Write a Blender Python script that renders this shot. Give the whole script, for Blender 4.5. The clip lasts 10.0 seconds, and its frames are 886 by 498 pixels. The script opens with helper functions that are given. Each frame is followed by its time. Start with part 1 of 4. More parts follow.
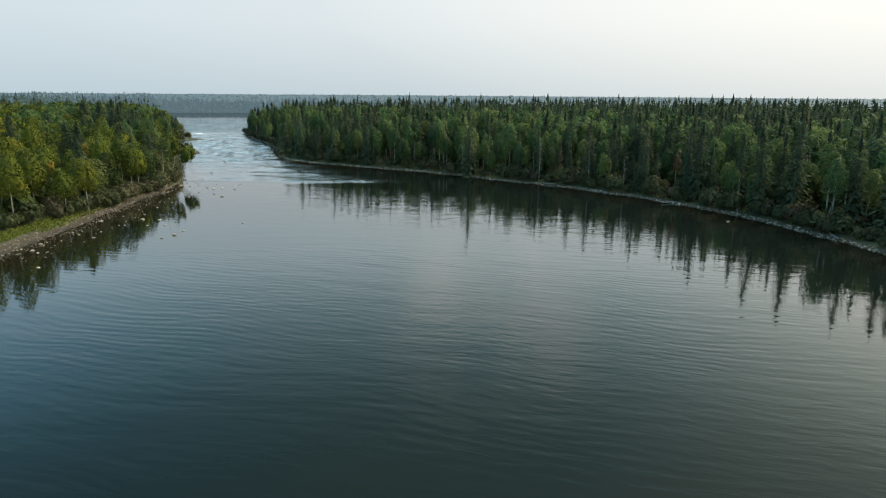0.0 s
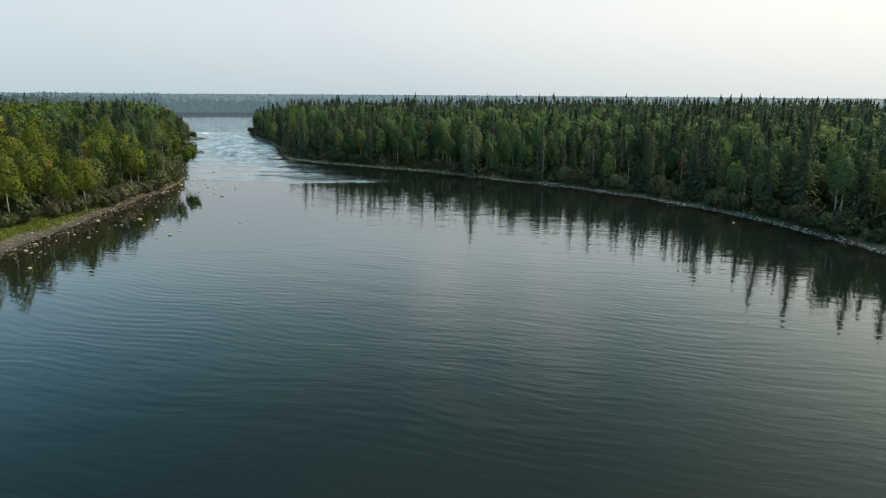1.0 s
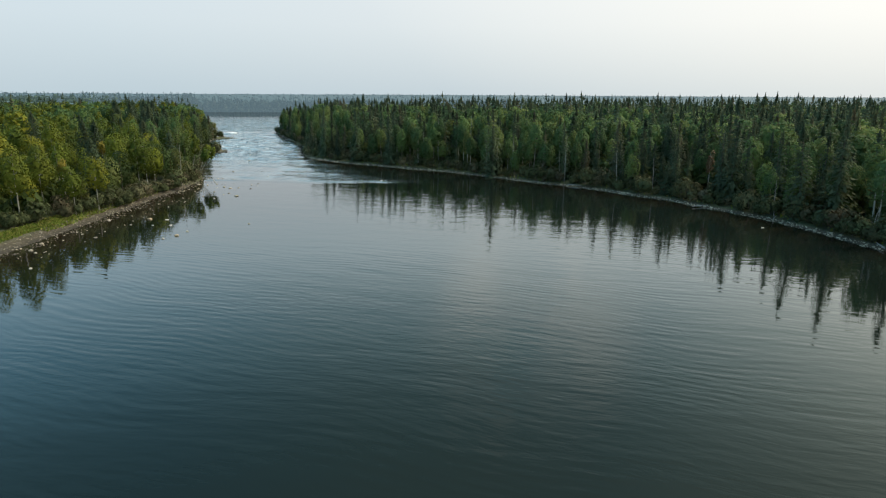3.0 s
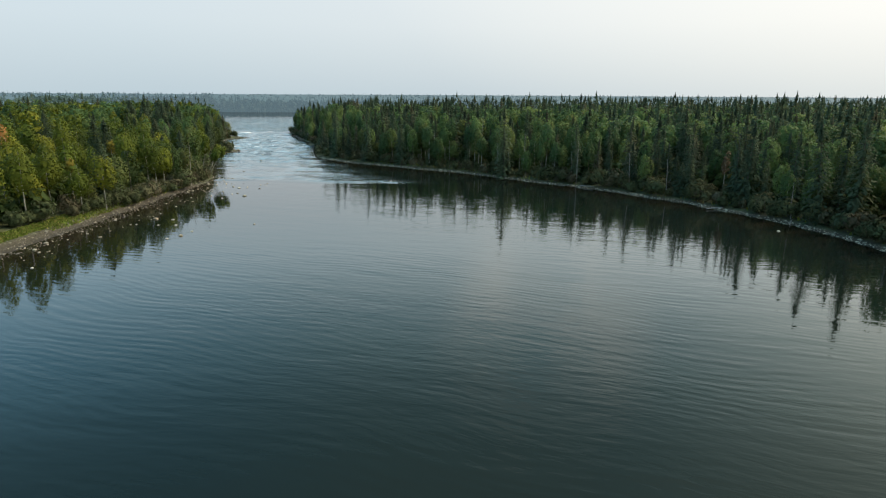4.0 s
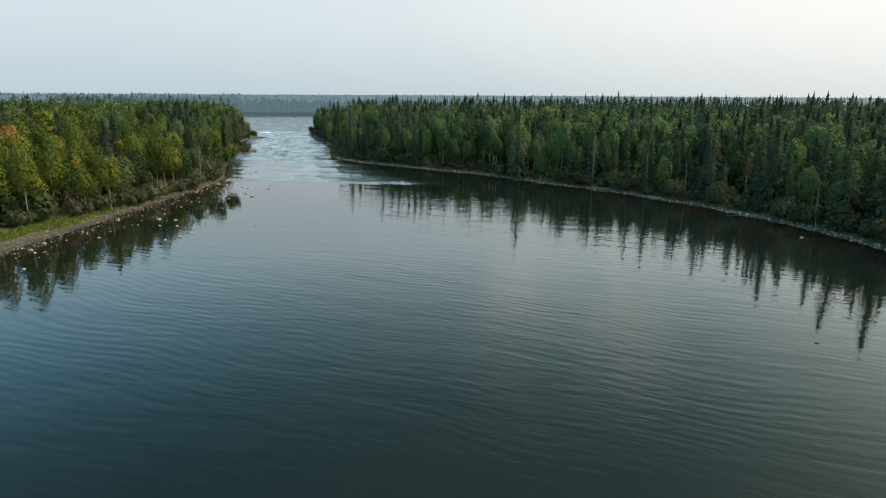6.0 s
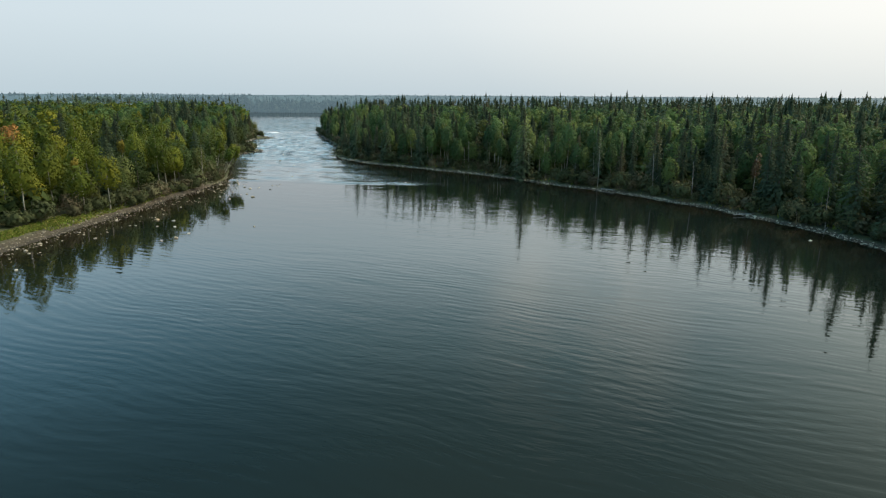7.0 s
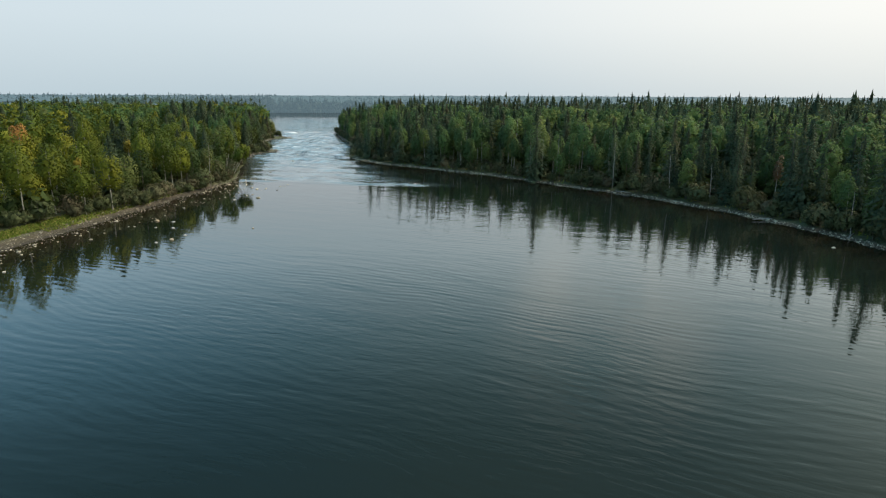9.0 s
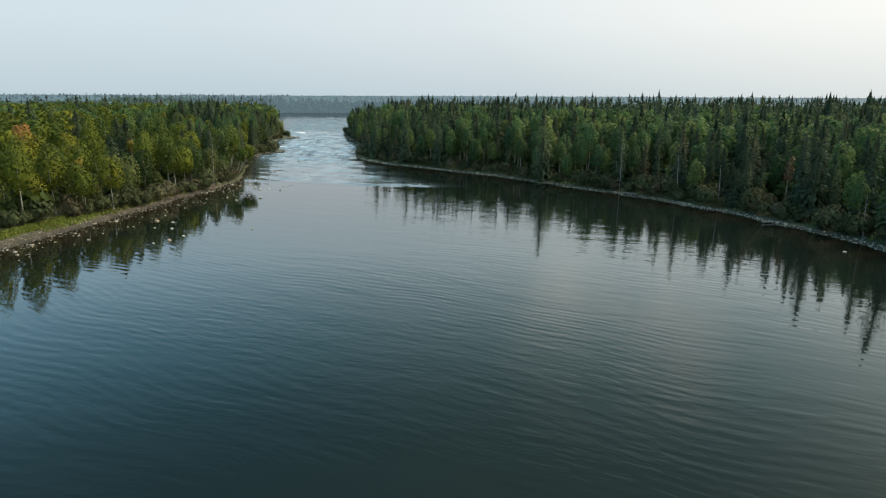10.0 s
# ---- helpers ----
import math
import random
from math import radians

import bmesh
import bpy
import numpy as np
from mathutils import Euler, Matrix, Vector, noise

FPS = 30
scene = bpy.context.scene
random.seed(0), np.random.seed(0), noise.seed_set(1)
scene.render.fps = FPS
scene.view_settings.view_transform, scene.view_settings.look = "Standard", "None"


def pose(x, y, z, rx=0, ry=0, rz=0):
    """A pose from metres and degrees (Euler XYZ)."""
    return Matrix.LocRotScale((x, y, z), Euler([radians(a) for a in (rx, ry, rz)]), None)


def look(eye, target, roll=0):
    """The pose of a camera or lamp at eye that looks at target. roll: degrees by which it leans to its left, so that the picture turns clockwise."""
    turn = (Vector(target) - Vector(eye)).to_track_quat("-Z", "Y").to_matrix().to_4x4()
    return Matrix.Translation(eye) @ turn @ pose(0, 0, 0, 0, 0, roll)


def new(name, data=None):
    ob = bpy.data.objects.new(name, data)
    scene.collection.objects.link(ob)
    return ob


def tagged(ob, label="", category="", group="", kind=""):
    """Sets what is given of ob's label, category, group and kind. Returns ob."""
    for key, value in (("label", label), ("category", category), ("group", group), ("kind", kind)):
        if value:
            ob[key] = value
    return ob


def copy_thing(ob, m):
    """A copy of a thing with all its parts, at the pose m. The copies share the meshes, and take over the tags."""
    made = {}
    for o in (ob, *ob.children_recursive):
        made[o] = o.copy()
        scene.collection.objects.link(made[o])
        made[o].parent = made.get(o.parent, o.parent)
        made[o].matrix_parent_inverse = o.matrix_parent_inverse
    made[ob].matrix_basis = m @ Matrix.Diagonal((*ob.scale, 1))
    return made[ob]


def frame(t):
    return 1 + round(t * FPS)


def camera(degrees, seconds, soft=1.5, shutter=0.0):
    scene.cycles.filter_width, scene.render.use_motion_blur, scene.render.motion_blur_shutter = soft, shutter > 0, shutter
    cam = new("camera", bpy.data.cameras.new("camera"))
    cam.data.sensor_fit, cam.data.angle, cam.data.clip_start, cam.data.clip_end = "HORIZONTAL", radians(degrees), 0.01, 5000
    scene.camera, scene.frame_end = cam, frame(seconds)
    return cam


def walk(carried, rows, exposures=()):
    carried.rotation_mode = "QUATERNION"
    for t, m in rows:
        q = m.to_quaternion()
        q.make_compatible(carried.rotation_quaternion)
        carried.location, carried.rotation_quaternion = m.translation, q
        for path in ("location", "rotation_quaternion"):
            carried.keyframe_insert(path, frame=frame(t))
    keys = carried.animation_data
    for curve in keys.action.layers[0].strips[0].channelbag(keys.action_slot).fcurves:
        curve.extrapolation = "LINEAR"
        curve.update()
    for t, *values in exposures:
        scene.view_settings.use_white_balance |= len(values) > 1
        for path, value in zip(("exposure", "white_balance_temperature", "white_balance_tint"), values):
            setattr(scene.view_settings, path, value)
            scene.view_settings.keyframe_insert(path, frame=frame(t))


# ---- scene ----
LENS = 71.0
cam = camera(LENS, 10.0, 1.2)
PATH = [
    (0, (0.000, 0.000, 20.146), (0.000, 97.044, -3.988), 0.44),
    (0.5, (0.666, 0.748, 20.074), (-0.004, 97.781, -4.092), 0.42),
    (1, (1.346, 1.460, 19.971), (0.060, 98.486, -4.203), 0.41),
    (1.5, (2.076, 2.245, 19.900), (-0.111, 99.253, -4.280), 0.40),
    (2, (2.758, 3.039, 19.857), (-0.592, 100.002, -4.367), 0.35),
    (2.5, (3.436, 3.850, 19.810), (-1.333, 100.754, -4.415), 0.34),
    (3, (4.132, 4.694, 19.764), (-2.023, 101.521, -4.457), 0.32),
    (4.5, (6.078, 7.124, 19.570), (-3.743, 103.657, -4.615), 0.34),
    (5, (6.725, 7.965, 19.520), (-4.114, 104.390, -4.663), 0.32),
    (5.5, (7.397, 8.755, 19.475), (-4.361, 105.074, -4.699), 0.32),
    (7, (9.358, 11.250, 19.315), (-4.839, 107.255, -4.799), 0.31),
    (7.5, (9.940, 12.036, 19.277), (-5.025, 107.927, -4.830), 0.29),
    (8, (10.543, 12.890, 19.219), (-5.313, 108.643, -4.866), 0.29),
    (8.5, (11.219, 13.831, 19.152), (-5.641, 109.412, -4.929), 0.26),
    (9, (11.896, 14.796, 19.099), (-6.051, 110.181, -4.973), 0.24),
    (9.5, (12.491, 15.649, 19.054), (-6.411, 110.856, -4.993), 0.26),
    (10, (13.092, 16.503, 19.004), (-6.638, 111.542, -5.043), 0.26),
]
walk(cam, [(t, look(eye, target, roll)) for t, eye, target, roll in PATH])

# ---- sky and sun: hazy afternoon, the sun to the right behind haze ----
SUN_AZ, SUN_EL = radians(62), radians(44)          # azimuth from +y towards +x
SUN_DIR = Vector((math.sin(SUN_AZ) * math.cos(SUN_EL), math.cos(SUN_AZ) * math.cos(SUN_EL), math.sin(SUN_EL)))
world = bpy.data.worlds.new("hazy_sky")
scene.world = world
world.use_nodes = True
wn, wl = world.node_tree.nodes, world.node_tree.links
wn.clear()
w_out = wn.new("ShaderNodeOutputWorld")
w_bg = wn.new("ShaderNodeBackground")
w_sky = wn.new("ShaderNodeTexSky")
w_sky.sky_type = "NISHITA"
w_sky.sun_disc = False
w_sky.sun_elevation, w_sky.sun_rotation = SUN_EL, SUN_AZ
w_sky.air_density, w_sky.dust_density, w_sky.ozone_density = 1.0, 4.0, 1.5
w_scale = wn.new("ShaderNodeVectorMath")
w_scale.operation = "SCALE"
w_scale.inputs["Scale"].default_value = 0.07
wl.new(w_sky.outputs[0], w_scale.inputs[0])
w_co = wn.new("ShaderNodeTexCoord")
w_sep = wn.new("ShaderNodeSeparateXYZ")
wl.new(w_co.outputs["Generated"], w_sep.inputs[0])
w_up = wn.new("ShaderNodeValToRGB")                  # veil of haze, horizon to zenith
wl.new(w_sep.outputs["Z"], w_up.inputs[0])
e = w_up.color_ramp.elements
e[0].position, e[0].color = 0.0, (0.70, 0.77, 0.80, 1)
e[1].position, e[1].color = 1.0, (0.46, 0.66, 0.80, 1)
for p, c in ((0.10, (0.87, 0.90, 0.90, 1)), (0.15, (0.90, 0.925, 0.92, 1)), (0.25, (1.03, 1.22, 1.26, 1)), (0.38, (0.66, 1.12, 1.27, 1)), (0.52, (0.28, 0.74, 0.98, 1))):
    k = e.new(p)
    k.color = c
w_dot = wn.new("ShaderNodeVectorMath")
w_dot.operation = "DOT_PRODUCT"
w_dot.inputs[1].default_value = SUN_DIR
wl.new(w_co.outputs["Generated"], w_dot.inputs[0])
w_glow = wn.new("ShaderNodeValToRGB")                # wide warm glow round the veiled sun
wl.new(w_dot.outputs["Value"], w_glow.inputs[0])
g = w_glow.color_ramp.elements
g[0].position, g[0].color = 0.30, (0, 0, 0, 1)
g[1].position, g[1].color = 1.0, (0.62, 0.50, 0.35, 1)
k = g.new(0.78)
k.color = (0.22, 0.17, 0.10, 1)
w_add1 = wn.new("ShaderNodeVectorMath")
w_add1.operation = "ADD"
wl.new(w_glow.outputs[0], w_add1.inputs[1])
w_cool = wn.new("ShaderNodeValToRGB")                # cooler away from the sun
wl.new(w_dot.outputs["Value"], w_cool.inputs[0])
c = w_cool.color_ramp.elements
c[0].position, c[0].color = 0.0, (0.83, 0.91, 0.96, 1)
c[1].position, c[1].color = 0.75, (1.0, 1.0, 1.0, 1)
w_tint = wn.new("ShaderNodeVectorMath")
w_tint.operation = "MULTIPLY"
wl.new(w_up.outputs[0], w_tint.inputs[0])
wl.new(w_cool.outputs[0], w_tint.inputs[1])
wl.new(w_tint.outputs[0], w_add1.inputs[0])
# thin warm wisps of cloud, mirrored in the pool
w_cdot = wn.new("ShaderNodeVectorMath")
w_cdot.operation = "DOT_PRODUCT"
w_cdot.inputs[1].default_value = (0.076, 0.921, 0.383)
wl.new(w_co.outputs["Generated"], w_cdot.inputs[0])
w_cloud = wn.new("ShaderNodeMapRange")
w_cloud.interpolation_type = "SMOOTHSTEP"
w_cloud.inputs["From Min"].default_value, w_cloud.inputs["From Max"].default_value = 0.980, 0.998
wl.new(w_cdot.outputs["Value"], w_cloud.inputs["Value"])
w_puff = wn.new("ShaderNodeTexNoise")
w_puff.inputs["Scale"].default_value, w_puff.inputs["Detail"].default_value = 8.0, 3.0
wl.new(w_co.outputs["Generated"], w_puff.inputs["Vector"])
w_thick = wn.new("ShaderNodeMath")
w_thick.operation = "MULTIPLY"
wl.new(w_cloud.outputs[0], w_thick.inputs[0])
w_wisp = wn.new("ShaderNodeMapRange")
w_wisp.interpolation_type = "SMOOTHSTEP"
w_wisp.inputs["From Min"].default_value, w_wisp.inputs["From Max"].default_value = 0.36, 0.66
wl.new(w_puff.outputs["Fac"], w_wisp.inputs["Value"])
wl.new(w_wisp.outputs[0], w_thick.inputs[1])
w_veil = wn.new("ShaderNodeVectorMath")
w_veil.operation = "MULTIPLY_ADD"
w_veil.inputs[1].default_value = (0.50, 0.36, 0.24)
wl.new(w_thick.outputs[0], w_veil.inputs[0])
wl.new(w_add1.outputs[0], w_veil.inputs[2])
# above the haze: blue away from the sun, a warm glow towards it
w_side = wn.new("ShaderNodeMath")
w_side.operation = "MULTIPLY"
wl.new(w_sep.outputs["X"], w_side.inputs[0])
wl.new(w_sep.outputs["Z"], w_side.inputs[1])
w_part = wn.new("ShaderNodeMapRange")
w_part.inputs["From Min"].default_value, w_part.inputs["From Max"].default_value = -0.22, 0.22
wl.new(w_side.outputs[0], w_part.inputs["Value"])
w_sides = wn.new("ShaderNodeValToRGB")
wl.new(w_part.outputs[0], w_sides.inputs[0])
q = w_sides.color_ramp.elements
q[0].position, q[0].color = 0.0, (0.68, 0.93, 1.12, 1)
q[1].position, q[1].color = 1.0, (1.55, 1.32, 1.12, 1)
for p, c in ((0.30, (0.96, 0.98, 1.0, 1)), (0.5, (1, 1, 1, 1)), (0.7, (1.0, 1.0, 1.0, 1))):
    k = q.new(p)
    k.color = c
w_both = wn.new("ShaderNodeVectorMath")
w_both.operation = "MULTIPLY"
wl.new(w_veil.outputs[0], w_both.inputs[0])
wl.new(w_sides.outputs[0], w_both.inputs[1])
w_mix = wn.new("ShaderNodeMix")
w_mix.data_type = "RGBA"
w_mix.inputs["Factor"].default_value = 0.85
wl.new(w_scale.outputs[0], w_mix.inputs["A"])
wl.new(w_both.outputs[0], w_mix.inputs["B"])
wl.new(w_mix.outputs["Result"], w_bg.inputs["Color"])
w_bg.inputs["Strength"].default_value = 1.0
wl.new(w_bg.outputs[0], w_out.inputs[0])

sun = new("sun", bpy.data.lights.new("sun", "SUN"))
sun.data.energy, sun.data.angle, sun.data.color = 3.8, radians(12), (1.0, 0.84, 0.60)
sun.matrix_world = look(SUN_DIR * 300, (0, 0, 0))
scene.view_settings.exposure = 0.08


# ---- materials ----
class Mat:
    """A node material with short ways to add nodes."""

    def __init__(self, name):
        self.m = bpy.data.materials.new(name)
        self.m.use_nodes = True
        self.n, self.l = self.m.node_tree.nodes, self.m.node_tree.links
        self.b = self.n["Principled BSDF"]
        self.out = self.n["Material Output"]

    def add(self, kind, **settings):
        node = self.n.new("ShaderNode" + kind)
        for k, v in settings.items():
            node.inputs[k].default_value = v
        return node

    def link(self, a, b):
        self.l.new(a, b)

    def place(self, scale=(1, 1, 1), turn=0.0):
        co = self.add("NewGeometry")
        mp = self.add("Mapping")
        mp.vector_type = "TEXTURE"                       # turned first, then stretched
        mp.inputs["Scale"].default_value = tuple(1 / k for k in scale)
        mp.inputs["Rotation"].default_value = (0, 0, turn)
        self.link(co.outputs["Position"], mp.inputs["Vector"])
        return mp.outputs["Vector"]

    def noise(self, vec, scale, detail=4, rough=0.55, distort=0.0):
        t = self.add("TexNoise", Scale=scale, Detail=detail, Roughness=rough, Distortion=distort)
        if vec is not None:
            self.link(vec, t.inputs["Vector"])
        return t.outputs["Fac"]

    def ramp(self, fac, stops):
        r = self.add("ValToRGB")
        el = r.color_ramp.elements
        while len(el) < len(stops):
            el.new(0.5)
        for s, (p, c) in zip(el, stops):
            s.position = p
            s.color = (*c, 1) if len(c) == 3 else c
        self.link(fac, r.inputs[0])
        return r.outputs[0]

    def math(self, op, a, b=0.0, clamp=False):
        m = self.add("Math")
        m.operation, m.use_clamp = op, clamp
        for i, v in enumerate((a, b)):
            if isinstance(v, (int, float)):
                m.inputs[i].default_value = v
            else:
                self.link(v, m.inputs[i])
        return m.outputs[0]

    def mix(self, fac, a, b, blend="MIX"):
        m = self.add("Mix")
        m.data_type, m.blend_type = "RGBA", blend
        for s, v in (("Factor", fac), ("A", a), ("B", b)):
            if isinstance(v, (int, float)):
                m.inputs[s].default_value = v
            elif isinstance(v, tuple):
                m.inputs[s].default_value = (*v, 1)
            else:
                self.link(v, m.inputs[s])
        return m.outputs["Result"]

    def bump(self, height, strength, distance):
        b = self.add("Bump", Strength=strength, Distance=distance)
        self.link(height, b.inputs["Height"])
        self.link(b.outputs["Normal"], self.b.inputs["Normal"])
        return b


def foliage(name, stops, through_light=0.3, rough=0.6, glow=None, speckle=0.45):
    """Leaves or needles: one tint a tree, a little change from spray to spray, light through the leaf; glow: haze put
    in as emission.
    """
    m = Mat(name)
    at = m.add("Attribute")
    at.attribute_name = "tint"
    info = m.add("ObjectInfo")
    geo = m.add("NewGeometry")
    tree = m.math("FRACT", m.math("ADD", at.outputs["Fac"], info.outputs["Random"]))
    leaf = m.math("MULTIPLY", m.math("SUBTRACT", geo.outputs["Random Per Island"], 0.5), 0.14)
    col = m.ramp(m.math("ADD", tree, leaf, True), stops)
    own = m.math("FRACT", m.math("MULTIPLY", tree, 7.31))
    val = m.math("MULTIPLY", m.math("ADD", m.math("MULTIPLY", geo.outputs["Random Per Island"], speckle), 0.97 - speckle / 2), m.math("ADD", m.math("MULTIPLY", own, 0.6), 0.72))
    hsv = m.add("HueSaturation")
    m.link(col, hsv.inputs["Color"])
    m.link(val, hsv.inputs["Value"])
    m.link(hsv.outputs[0], m.b.inputs["Base Color"])
    m.b.inputs["Roughness"].default_value = rough
    m.b.inputs["Specular IOR Level"].default_value = 0.07
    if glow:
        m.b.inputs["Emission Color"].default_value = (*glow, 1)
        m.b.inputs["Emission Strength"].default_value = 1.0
    tr = m.add("BsdfTranslucent")
    m.link(hsv.outputs[0], tr.inputs["Color"])
    mx = m.add("MixShader")
    mx.inputs[0].default_value = through_light
    m.link(m.b.outputs[0], mx.inputs[1])
    m.link(tr.outputs[0], mx.inputs[2])
    m.link(mx.outputs[0], m.out.inputs["Surface"])
    return m.m


SPRUCE = foliage("spruce_needles", [(0.0, (0.046, 0.067, 0.043)), (0.5, (0.060, 0.085, 0.050)), (0.85, (0.077, 0.097, 0.054)), (1.0, (0.098, 0.094, 0.060))], 0.34, 0.75, speckle=0.2)
LEAF = foliage("aspen_leaves", [(0.0, (0.052, 0.094, 0.040)), (0.45, (0.074, 0.124, 0.046)), (0.8, (0.100, 0.152, 0.050)), (1.0, (0.130, 0.158, 0.052))], 0.42, speckle=0.2)
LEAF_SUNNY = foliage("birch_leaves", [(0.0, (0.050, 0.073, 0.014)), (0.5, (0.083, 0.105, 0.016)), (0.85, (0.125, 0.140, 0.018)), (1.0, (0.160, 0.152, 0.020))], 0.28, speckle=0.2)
# darkened copy of the leaf greens: under-canopy shade put into the colour
LEAF_SHADE = foliage("shade_leaves", [(0.0, (0.042, 0.066, 0.022)), (0.6, (0.064, 0.090, 0.027)), (1.0, (0.096, 0.102, 0.032))], 0.28, speckle=0.2)
LEAF_YELLOW = foliage("yellow_leaves", [(0.0, (0.20, 0.165, 0.03)), (1.0, (0.29, 0.21, 0.033))])
LEAF_ORANGE = foliage("orange_leaves", [(0.0, (0.30, 0.145, 0.05)), (1.0, (0.38, 0.19, 0.06))])
LEAF_RED = foliage("rusty_leaves", [(0.0, (0.098, 0.070, 0.043)), (1.0, (0.13, 0.092, 0.05))])
WILLOW = foliage("willow_leaves", [(0.0, (0.054, 0.068, 0.032)), (0.5, (0.074, 0.086, 0.040)), (0.85, (0.088, 0.086, 0.048)), (1.0, (0.104, 0.088, 0.056))], 0.3)
GRASS = foliage("bank_grass", [(0.0, (0.10, 0.145, 0.026)), (0.6, (0.155, 0.195, 0.034)), (1.0, (0.23, 0.20, 0.07))])
# far woods emit a bluish tone that imitates the haze in front of them
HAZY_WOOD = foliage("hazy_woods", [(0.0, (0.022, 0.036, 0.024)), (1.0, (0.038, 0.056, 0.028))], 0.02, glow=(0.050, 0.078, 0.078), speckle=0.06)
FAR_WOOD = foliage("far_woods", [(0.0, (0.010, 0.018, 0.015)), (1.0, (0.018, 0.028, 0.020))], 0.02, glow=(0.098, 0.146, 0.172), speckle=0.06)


def bark(name, dark, light, scale):
    m = Mat(name)
    v = m.place((1, 1, 0.25))
    c = m.ramp(m.noise(v, scale, 5), [(0.3, dark), (0.7, light)])
    m.link(c, m.b.inputs["Base Color"])
    m.b.inputs["Roughness"].default_value = 0.85
    m.bump(m.noise(v, scale * 3), 0.6, 0.02)
    return m.m


BARK_SPRUCE = bark("spruce_bark", (0.05, 0.04, 0.032), (0.12, 0.10, 0.085), 6)
BARK_PALE = bark("pale_bark", (0.11, 0.10, 0.08), (0.36, 0.34, 0.29), 3)
BARK_GREY = bark("weathered_wood", (0.14, 0.13, 0.12), (0.32, 0.30, 0.28), 4)


def stone(name, dark, mid, light):
    m = Mat(name)
    geo = m.add("NewGeometry")
    info = m.add("ObjectInfo")
    r = m.math("FRACT", m.math("ADD", geo.outputs["Random Per Island"], info.outputs["Random"]))
    base = m.ramp(r, [(0.0, dark), (0.5, mid), (1.0, light)])
    v = m.place()
    spots = m.ramp(m.noise(v, 5.0, 6), [(0.35, (0.55, 0.55, 0.55)), (0.65, (1.1, 1.08, 1.05))])
    m.link(m.mix(1.0, base, spots, "MULTIPLY"), m.b.inputs["Base Color"])
    m.b.inputs["Roughness"].default_value = 0.85
    m.bump(m.noise(v, 14.0, 6), 0.5, 0.05)
    return m.m


STONE = stone("shore_stone", (0.06, 0.052, 0.044), (0.14, 0.12, 0.10), (0.38, 0.35, 0.30))
STONE_TAN = stone("tan_stone", (0.36, 0.27, 0.17), (0.42, 0.32, 0.20), (0.48, 0.37, 0.25))


def ground_material():
    """Forest floor, with gravel and wet mud along the water's edge."""
    m = Mat("ground_soil")
    v = m.place()
    sh = m.add("Attribute")
    sh.attribute_name = "shore"
    d = m.math("ADD", sh.outputs["Fac"], m.math("MULTIPLY", m.math("SUBTRACT", m.noise(v, 0.5, 3), 0.5), 2.4))
    gravel = m.ramp(m.noise(v, 3.5, 8, 0.7), [(0.3, (0.034, 0.026, 0.015)), (0.5, (0.074, 0.059, 0.035)), (0.7, (0.155, 0.127, 0.08))])
    moss = m.ramp(m.noise(v, 0.8, 6), [(0.3, (0.035, 0.040, 0.018)), (0.6, (0.065, 0.075, 0.025)), (0.8, (0.12, 0.11, 0.05))])
    t = m.ramp(m.math("DIVIDE", d, 10.0, True), [(0.20, (0, 0, 0)), (0.36, (1, 1, 1))])
    wet = m.ramp(m.math("DIVIDE", d, 3.2, True), [(0.0, (0.24, 0.23, 0.21)), (0.22, (0.55, 0.53, 0.50)), (1.0, (1, 1, 1))])
    m.link(m.mix(t, m.mix(1.0, gravel, wet, "MULTIPLY"), moss), m.b.inputs["Base Color"])
    m.b.inputs["Roughness"].default_value = 0.9
    m.bump(m.noise(v, 4.0, 8, 0.7), 0.8, 0.12)
    return m.m


